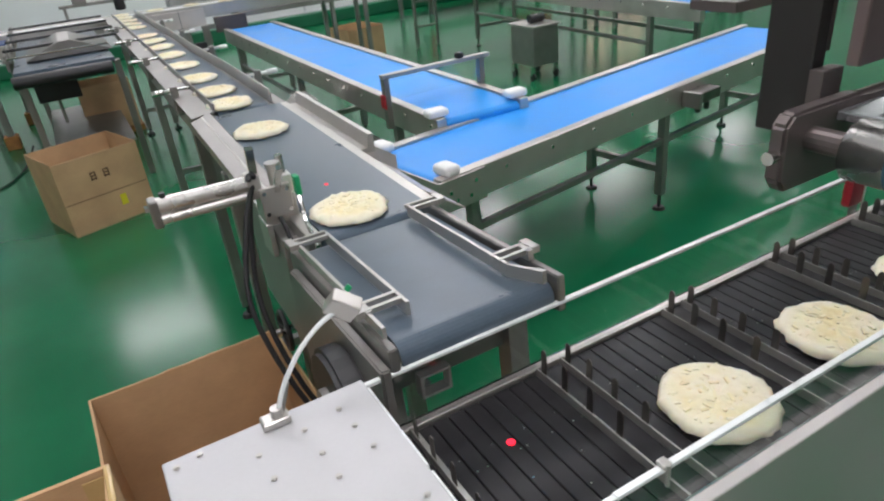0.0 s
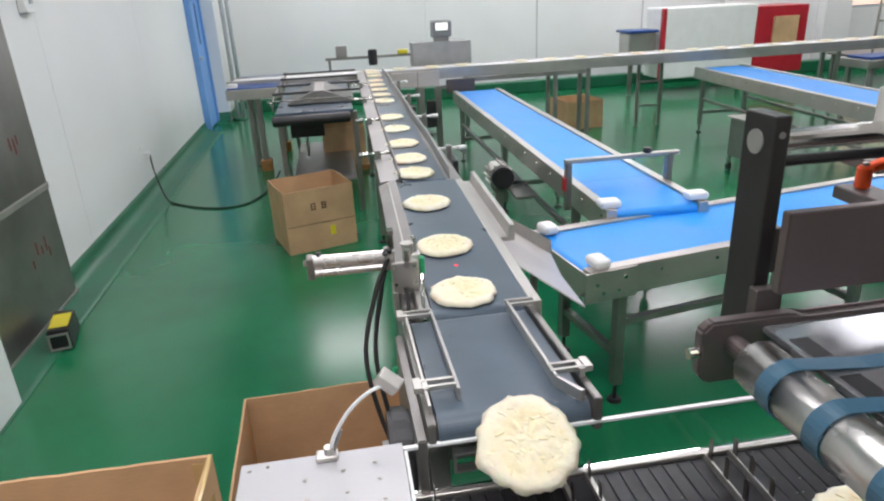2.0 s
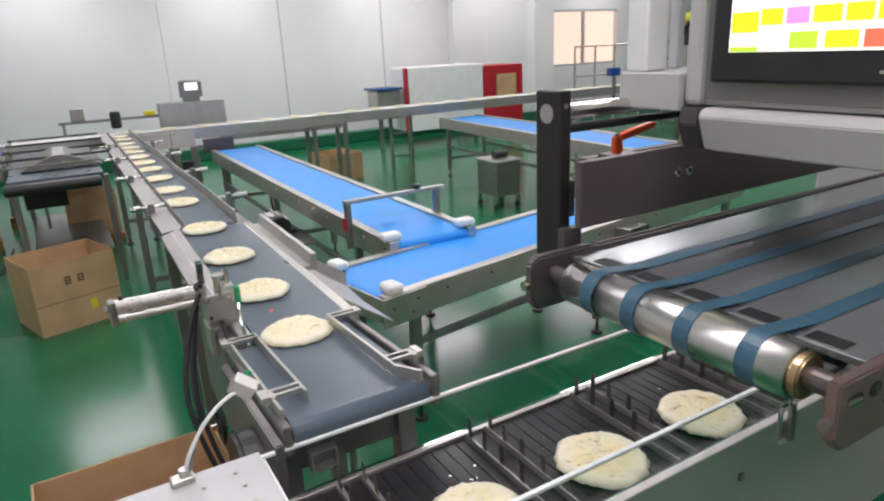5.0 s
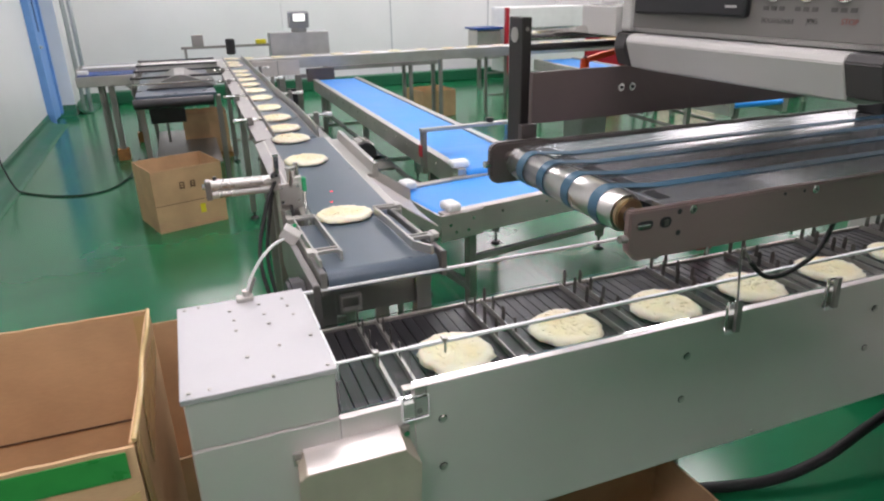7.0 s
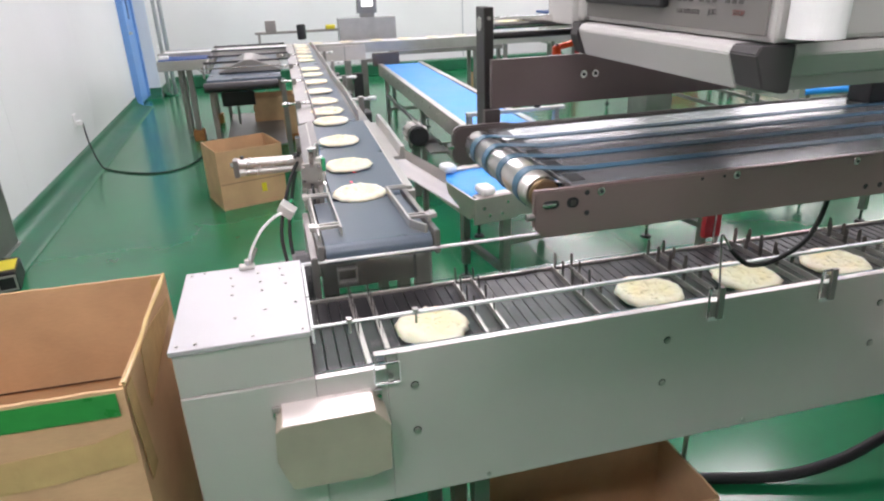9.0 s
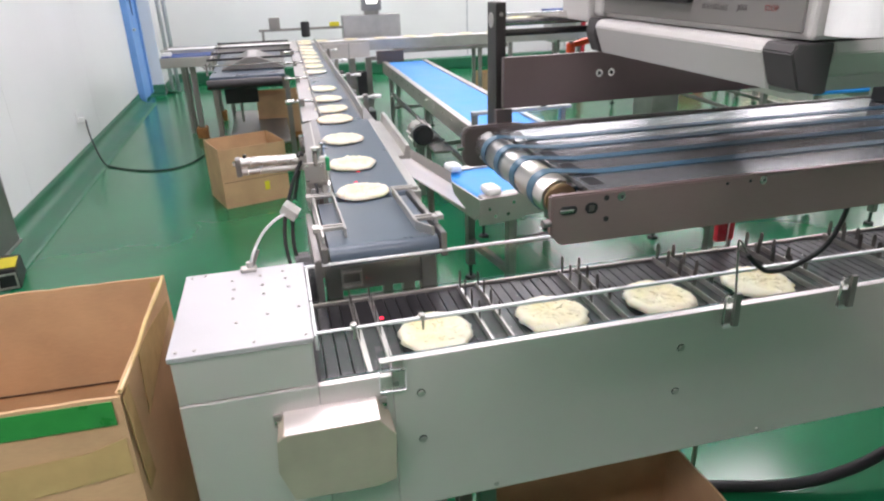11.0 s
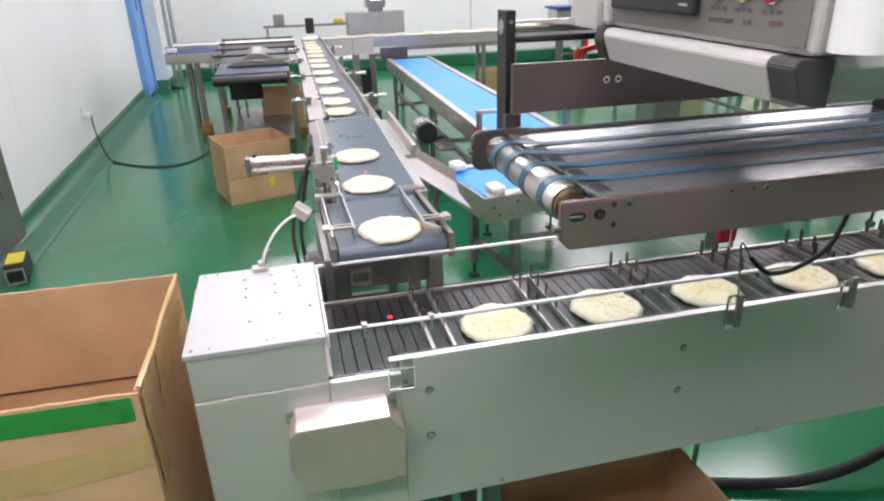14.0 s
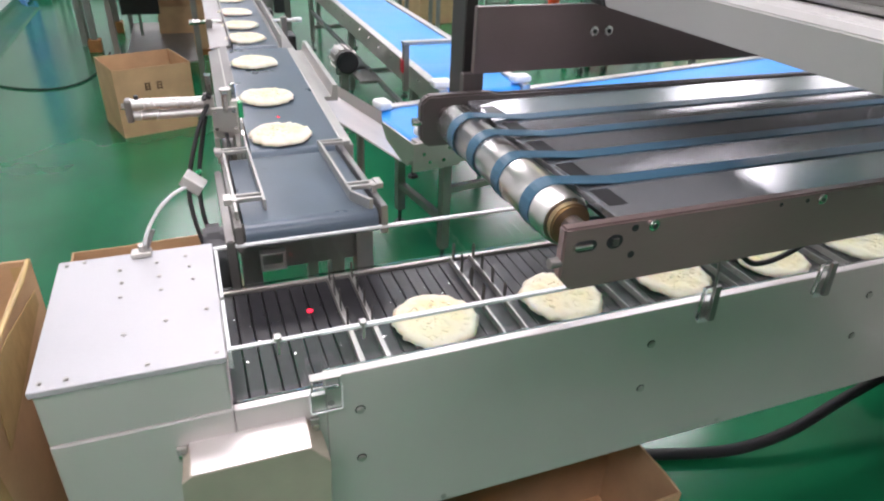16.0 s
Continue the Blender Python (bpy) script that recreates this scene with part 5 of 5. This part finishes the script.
part("motor_box", block(0.16, 0.48, 0.26, 0.33, 0.67, 0.82, 0.006), DARKPLATE, tr, "dark motor box")
part("side_plate", block(-0.46, 0.08, 0.28, 0.30, 0.76, 0.925, 0.003), CHUTE, tr, "bright side plate")
part("plate_seam", block(-0.17, -0.162, 0.2775, 0.2795, 0.76, 0.925), STEELD, tr)
for x in (-0.14, 0.05):
    part("column", block(x - 0.035, x + 0.035, 0.22, 0.275, 0.0, 0.76, 0.003), STEELD, tr)
part("foot_tie", block(-0.105, 0.015, 0.235, 0.26, 0.20, 0.24), STEELD, tr)
part("drive_box", block(-0.10, 0.01, 0.15, 0.218, 0.32, 0.62, 0.008), BLACK, tr, "black drive box")
part("drive_stay", block(-0.106, 0.016, 0.2185, 0.234, 0.40, 0.50), STEELD, tr)
part("box_arm", block(0.086, 0.16, 0.27, 0.29, 0.72, 0.76), STEELD, tr)
bcv = blue_conveyor("distant stainless conveyor with a bright blue belt", (4.58, 3.2), -3.4, 3.75, 0.50, 0.74, legs=(0.15, 0.95))
ct = thing("motor_cart", "low stainless cart on castors beside the far conveyor", "cart", (4.02, 4.95, 0))
part("box", block(-0.15, 0.15, -0.18, 0.18, 0.14, 0.50, 0.01), STEELD, ct)
part("tray_rim", block(-0.17, 0.17, -0.20, 0.20, 0.502, 0.52, 0.004), STEEL, ct)
part("motor", rod((-0.06, 0, 0.56), (0.10, 0, 0.56), 0.040, 16), BLACK, ct)
for x in (-0.14, 0.14):
    for y in (-0.15, 0.15):
        bm = rod((x - 0.012, y, 0.04), (x + 0.012, y, 0.04), 0.04, 16)
        part("castor", bm, BLACK, ct)
        part("fork", block(x - 0.018, x + 0.018, y - 0.01, y + 0.02, 0.05, 0.14), CHROME, ct)
pw = thing("packing_machine", "white packing machine with a red end panel by the far wall", "machine", (6.6, 9.5, 0))
part("body", block(-1.2, 0.35, 0.0, 0.7, 0.25, 1.33, 0.02), WHITEP, pw)
part("red_edge", block(-1.26, -1.202, -0.02, 0.06, 0.25, 1.33, 0.005), RED, pw, "red painted edge")
part("red_panel", block(0.352, 1.23, -0.02, 0.72, 0.25, 1.28, 0.01), RED, pw, "red end panel")
part("card_panel", block(0.62, 1.05, -0.06, -0.022, 0.70, 1.12, 0.004), CARD, pw, "brown card on the panel")
part("side_unit", block(-1.75, -1.30, 0.1, 0.5, 0.5, 0.98, 0.02), STEEL, pw)
part("side_tray", block(-1.78, -1.28, 0.05, 0.55, 0.985, 1.02, 0.005), BLUEP, pw, "blue tray")
for x in (-1.65, -1.1, 0.3, 1.1):
    part("leg", block(x - 0.03, x + 0.03, 0.2, 0.26, 0.0, 0.5, 0.003), STEELD, pw)
fs = thing("frame_stand", "open stainless frame with sensors by the far conveyor", "stand", (4.12, 7.35, 0))
for x in (-0.15, 0.15):
    part("upright", block(x - 0.018, x + 0.018, -0.018, 0.018, 0.0, 0.83, 0.002), STEELD, fs)
for z in (0.25, 0.55):
    part("crossbar", block(-0.132, 0.132, -0.012, 0.012, z, z + 0.025), STEELD, fs)
pf = thing("platform_rail", "stainless work platform with tall railings", "platform", (10.0, 8.9, 0))
for x in (-1.4, -0.9, -0.4, 0.3, 1.0, 1.7, 2.6, 3.4):
    part("upright", rod((x, 0, 0.0), (x, 0, 1.55), 0.02, 10), STEEL, pf)
for z in (0.5, 1.0, 1.53):
    part("handrail", rod((-1.4, 0, z), (3.4, 0, z), 0.018, 10), STEEL, pf)
part("deck", block(-1.4, 3.4, 0.03, 1.0, 0.42, 0.46, 0.005), STEELD, pf)
for x in (-1.3, 3.3):
    part("deck_leg", block(x - 0.03, x + 0.03, 0.9, 0.96, 0.0, 0.42, 0.003), STEELD, pf)
rb = thing("arm_machine", "dark jointed machine arm with a yellow joint on a column", "machine", (10.9, 8.3, 0))
part("column", rod((0, 0, 0.0), (0, 0, 0.9), 0.09, 16), BLACK, rb)
part("link", rod((0, 0, 0.85), (-0.45, 0, 1.25), 0.05, 12), BLACK, rb)
part("link", rod((-0.45, 0, 1.25), (0.1, 0, 1.95), 0.045, 12), BLACK, rb)
part("joint", rod((0.1, -0.08, 1.95), (0.1, 0.08, 1.95), 0.11, 16), YELLOW, rb, "yellow joint cover")
part("head", block(0.1, 0.5, -0.15, 0.15, 1.45, 1.90, 0.02), BLACK, rb)
part("base", block(-0.3, 0.3, -0.3, 0.3, 0.0, 0.03, 0.005), STEELD, rb)
ol = thing("open_line", "dark roller line with blue parts behind the packing area", "machine", (7.3, 6.3, 0))
part("frame", block(-1.2, 1.4, -0.2, 0.25, 0.70, 0.80, 0.01), STEELD, ol)
part("top", block(-1.15, 0.2, -0.15, 0.2, 0.802, 0.83, 0.006), BLUEP, ol, "blue top")
for x in (-1.1, 1.3):
    for y in (-0.15, 0.2):
        part("leg", block(x - 0.025, x + 0.025, y - 0.025, y + 0.025, 0.0, 0.70, 0.003), STEELD, ol)
part("sensor_post", block(-0.3, -0.26, 0.0, 0.04, 0.83, 1.15), STEELD, ol)
part("sensor_box", block(-0.38, -0.2, -0.03, 0.07, 1.15, 1.26, 0.01), BLUEP, ol)
solid("drain_hose", tube([(1.20, 0.47, 0.024), (1.35, 0.42, 0.024), (1.53, 0.365, 0.024), (1.78, 0.295, 0.03), (2.0, 0.27, 0.07), (2.25, 0.29, 0.13), (2.5, 0.30, 0.2), (2.66, 0.3, 0.22)], 0.019, 12), RUBBER, "thick black hose under the machine", "hose", smooth=True)


# ---- crusts and the carrier chain ----
SPEED, PITCH, PHASE = 0.4055, 0.273, -0.118
BED = 0.930
LAND_X, LAND_Y = 0.465, 0.125
# way of a crust before it lands: seconds to landing, distance along the line
WAY = [(-0.30, 0.545), (-0.40, 0.680), (-0.50, 0.795), (-0.60, 0.860), (-0.72, 0.882), (-0.90, 0.890), (-1.00, 0.945), (-1.10, 1.055), (-1.20, 1.150),
       (-1.40, 1.190), (-1.60, 1.250), (-1.75, 1.420), (-1.90, 1.560), (-2.10, 1.620), (-2.30, 1.700), (-2.50, 1.920), (-2.70, 2.020), (-3.00, 2.130),
       (-3.30, 2.240), (-3.60, 2.400), (-4.00, 2.600), (-4.50, 2.900), (-5.00, 3.250), (-5.50, 3.560), (-6.00, 3.880), (-7.00, 4.430), (-11.6, 6.90)]
FAR_SPEED = 0.53
EMPTY = (2, 0, -10, -22)


def land_time(n):
    return (LAND_X - PHASE - n * PITCH) / SPEED


def line_pose(y, turn):
    """On the belts: the end conveyor slopes a little, the long one is level."""
    if y < 0.80:
        z = 1.072 - (y - 0.36) * 0.05
        return pose(0.463, y, z, END_SLOPE, 0, 0) @ pose(0, 0, 0, 0, 0, turn)
    drop = max(0.0, y - 0.79 - MAIN_LEN)
    return pose(0.466 + (y - 0.8) * 0.0218, y, MAIN_Z + 0.004 - drop * math.tan(radians(LINE_SLOPE)), -LINE_SLOPE if drop else 0, 0, turn)


def crust_pose(n, t, k, turn):
    """Where the crust of carrier n is at t; k is its place in the pile inside the housing."""
    s = t - land_time(n)
    if s >= 0.0:
        x = LAND_X + SPEED * s
        if x < IN_X1 + 0.2:
            return pose(x, LAND_Y, BED + 0.006, 0, 0, turn)
        return pose(3.2, 0.1, 0.14 + 0.022 * k, 0, 0, turn)
    if s > -0.21:
        u = (s + 0.21) / 0.21
        tilt = float(np.interp(u, (0, 0.37, 0.48, 0.65, 0.83, 0.93, 1), (0, 25, 28, 39, 45, 30, 2)))
        return pose(0.463 - 0.010 * math.sin(math.pi * u), 0.385 - 0.26 * u ** 1.25, 1.070 - 0.134 * u ** 3.6, tilt, 0, 0) @ pose(0, 0, 0, 0, 0, turn)
    if s > -0.30:
        return line_pose(0.385 + (0.545 - 0.385) * max(0.0, (-0.21 - s) / 0.09) ** 0.55, turn)
    for (a, ya), (b, yb) in zip(WAY, WAY[1:]):
        if s >= b:
            return line_pose(ya + (yb - ya) * (a - s) / (a - b), turn)
    far = (WAY[-1][0] - s) * FAR_SPEED
    return pose(min(0.62 + far, 13.8), 7.085, max(CR_Z + 0.004, MAIN_Z - 0.087 - far), 0, 0, turn)


def crust_mesh(seed):
    """A round of dough with an uneven rim, heaped with shredded cheese."""
    rng = random.Random(seed)
    bm = bmesh.new()
    rings, n = 11, 56
    ph = [rng.uniform(0, 6.28) for _ in range(6)]
    tip = bm.verts.new((0, 0, 0.0135 + 0.0042 * noise.noise(Vector((seed * 9, 0, seed))) + 0.0048 * noise.noise(Vector((0, seed * 5, seed)))))
    prev = None
    loops = []
    for i in range(1, rings + 1):
        q = i / rings
        loop = []
        for k in range(n):
            a = 2 * math.pi * k / n
            rim = 1 + 0.018 * math.sin(3 * a + ph[0]) + 0.014 * math.sin(5 * a + ph[1]) + 0.010 * math.sin(11 * a + ph[2]) + (rng.uniform(-0.034, 0.034) * (1.3 if i == rings else 0.6) + 0.020 * noise.noise(Vector((4.5 * math.cos(a) + seed, 4.5 * math.sin(a), seed)))) * (q > 0.93)
            r = 0.084 * q * rim
            h = 0.0105 * (1 - q ** 9) + 0.003 + 0.0022 * math.exp(-((q - 0.86) / 0.08) ** 2)
            h += (0.0028 * noise.noise(Vector((r * math.cos(a) * 60 + seed * 9, r * math.sin(a) * 60, seed))) + 0.0032 * noise.noise(Vector((r * math.cos(a) * 150, r * math.sin(a) * 150 + seed * 5, seed)))) * (1.5 if q < 0.95 else 0.4)
            loop.append(bm.verts.new((r * math.cos(a), r * math.sin(a), h)))
        loops.append(loop)
    for k in range(n):
        bm.faces.new((tip, loops[0][k], loops[0][(k + 1) % n]))
    for a, b in zip(loops, loops[1:]):
        for k in range(n):
            bm.faces.new((a[k], b[k], b[(k + 1) % n], a[(k + 1) % n]))
    low = [bm.verts.new((v.co.x * 0.965, v.co.y * 0.965, 0.0)) for v in loops[-1]]
    for k in range(n):
        bm.faces.new((loops[-1][k], low[k], low[(k + 1) % n], loops[-1][(k + 1) % n]))
    bm.faces.new(low[::-1])
    me = finish(bm, "crust", CRUST, True)
    return me


def shred_mesh(seed):
    """Loose shreds of cheese lying on one crust."""
    rng = random.Random(seed + 50)
    bm = bmesh.new()
    for _ in range(90):
        r, a = 0.068 * math.sqrt(rng.random()), rng.uniform(0, 6.28)
        w, l, t = rng.uniform(0.0014, 0.0026), rng.uniform(0.007, 0.016), rng.uniform(0, 6.28)
        m = Matrix.Translation((r * math.cos(a), r * math.sin(a), 0.0131 - 0.004 * (r / 0.08) ** 8 + rng.uniform(-0.0012, 0.0008))) @ Euler((rng.uniform(-0.3, 0.3), rng.uniform(-0.12, 0.12), t)).to_matrix().to_4x4()
        v = [bm.verts.new(m @ Vector((sx * l / 2, sy * w, sz * w * 0.45))) for sx in (-1, 1) for sy in (-1, 1) for sz in (-1, 1)]
        for f in ((0, 1, 3, 2), (4, 6, 7, 5), (0, 4, 5, 1), (2, 3, 7, 6), (0, 2, 6, 4), (1, 5, 7, 3)):
            bm.faces.new([v[i] for i in f])
    bmesh.ops.recalc_face_normals(bm, faces=bm.faces)
    return finish(bm, "shreds", SHRED)


CRUST_MESHES = [crust_mesh(i) for i in range(6)]
SHRED_MESHES = [shred_mesh(i) for i in range(6)]
CRUSTS = []
for n in range(11, -64, -1):
    if n in EMPTY:
        continue
    ob = tagged(new("pizza_crust", CRUST_MESHES[n % 6]), "round pale crust topped with shredded cheese, riding the belts", "pizza", "crusts on the line")
    sh = new("shredded_cheese", SHRED_MESHES[(n * 5 + 1) % 6])
    sh.parent = ob
    tagged(sh, kind="stuff")
    CRUSTS.append((n, ob))

# carriers: a chain of slats with two finger bars each, going round two sprockets
RUN_X0, RUN_X1, RUN_R = 0.17, IN_X1 - 0.06, 0.085
LOOP_N = 20
LOOP = LOOP_N * PITCH
RUN = (LOOP - 2 * math.pi * RUN_R) / 2
RUN_X1 = RUN_X0 + RUN


def chain_pose(s):
    """The pose of a carrier at s metres round the chain, from the top run's start."""
    s %= LOOP
    if s < RUN:
        return pose(RUN_X0 + s, 0.178, BED, 0, 0, 0)
    s -= RUN
    arc = math.pi * RUN_R
    if s < arc:
        a = s / RUN_R
        return pose(RUN_X1 + RUN_R * math.sin(a), 0.178, BED - RUN_R + RUN_R * math.cos(a), 0, math.degrees(a), 0)
    s -= arc
    if s < RUN:
        return pose(RUN_X1 - s, 0.178, BED - 2 * RUN_R, 0, 180, 0)
    a = math.pi + (s - RUN) / RUN_R
    return pose(RUN_X0 + RUN_R * math.sin(a), 0.178, BED - RUN_R + RUN_R * math.cos(a), 0, math.degrees(a), 0)


def carrier():
    ob = thing("chain_carrier", "dark chain carrier with steel strips and rows of flat fingers", "carrier", group="chain carriers")
    for x, tall in ((-0.0235, 0.060), (0.0235, 0.052)):
        part("strip", prism([(x - 0.0065, 0.0006), (x + 0.0065, 0.0006), (x + 0.0065, 0.003), (x - 0.0035, 0.003), (x - 0.0045, 0.016), (x - 0.0065, 0.016)], "y", -0.152, 0.152, 0.0005), STEEL, ob, "folded bright steel strip")
        for y in (-0.03, 0.03, 0.085, 0.134):
            bm = prism([(y - 0.0065, 0.003), (y + 0.0065, 0.003), (y + 0.0060, tall - 0.006), (y + 0.0015, tall), (y - 0.004, tall - 0.002), (y - 0.0062, tall - 0.010)], "x", x - 0.0044, x - 0.0026, 0.0005)
            part("finger", bm, BEAMMAT, ob, "flat steel finger")
    part("bridge", block(-0.0165, 0.0195, -0.150, 0.150, 0.0008, 0.0022, 0.0), SLAT, ob, "dark sheet between the strips")
    return ob


slat_mesh = finish(block(-0.0128, 0.0128, -0.157, 0.157, -0.010, 0.0, 0.0016), "slat", SLAT)
rivet_mesh = finish(rod((0, 0, 0.0), (0, 0, 0.0009), 0.0018, 6), "rivet", CHROME)
first = carrier()
CARRIERS = [first] + [copy_thing(first, pose(0, 0, 0)) for _ in range(LOOP_N - 1)]
SLATS_PER = 10
SLATS = []
for k in range(LOOP_N * SLATS_PER):
    ob = new("slat", slat_mesh)
    ob.parent = im
    for x, y in ((-0.008, -0.06 + 0.05 * (k % 3)), (0.008, 0.07 - 0.03 * (k % 2))):
        r = new("rivet", rivet_mesh)
        r.location = (x, y, 0)
        r.parent = ob
    SLATS.append(ob)


def motions():
    times = [i * 0.1 for i in range(161)]
    rng = random.Random(4)
    for k, (n, ob) in enumerate(CRUSTS):
        turn = rng.uniform(-170, 170)
        lt = land_time(n)
        marks = {0.0, 16.0}
        for s in [0.0, -0.015, -0.036, -0.065, -0.095, -0.135, -0.175, -0.21, -0.255] + [w[0] for w in WAY]:
            marks.add(round((lt + s) * FPS) / FPS)
        marks.add((math.floor(lt * FPS) + 1) / FPS)
        out = lt + (IN_X1 + 0.2 - LAND_X) / SPEED
        marks |= {round(out * FPS) / FPS - 1 / FPS, round(out * FPS) / FPS + 1 / FPS}
        marks |= {lt + WAY[-1][0] - 13.2 / FAR_SPEED, lt + WAY[-1][0] - 0.02, lt + WAY[-1][0] - 0.25}
        rows = [(t, crust_pose(n, t, k, turn)) for t in sorted(marks) if 0.0 <= t <= 16.0]
        walk(ob, rows)
        straight(ob)
    for k, ob in enumerate(CARRIERS):
        chain_walk(ob, k * PITCH + PHASE + 0.136 - RUN_X0)
    for k, ob in enumerate(SLATS):
        chain_walk(ob, (k + 0.5) * PITCH / SLATS_PER + PHASE - RUN_X0)


def chain_walk(ob, s0):
    """Rows only where the chain bends; straight runs glide between their ends."""
    marks = {0.0, 16.0}
    arc = math.pi * RUN_R
    turns = [0.0, RUN] + [RUN + arc * q / 6 for q in range(1, 7)] + [2 * RUN + arc] + [2 * RUN + arc + arc * q / 6 for q in range(1, 7)]
    for s in turns:
        lap = math.floor((s0 - s) / LOOP)
        for j in range(lap, lap + 4):
            t = (s + j * LOOP - s0) / SPEED
            if 0 <= t <= 16:
                marks.add(round(t * FPS) / FPS)
    walk(ob, [(t, chain_pose(s0 + SPEED * t)) for t in sorted(marks)])
    straight(ob)


def straight(ob):
    """Even speed from row to row."""
    keys = ob.animation_data
    for curve in keys.action.layers[0].strips[0].channelbag(keys.action_slot).fcurves:
        for p in curve.keyframe_points:
            p.interpolation = "LINEAR"


motions()
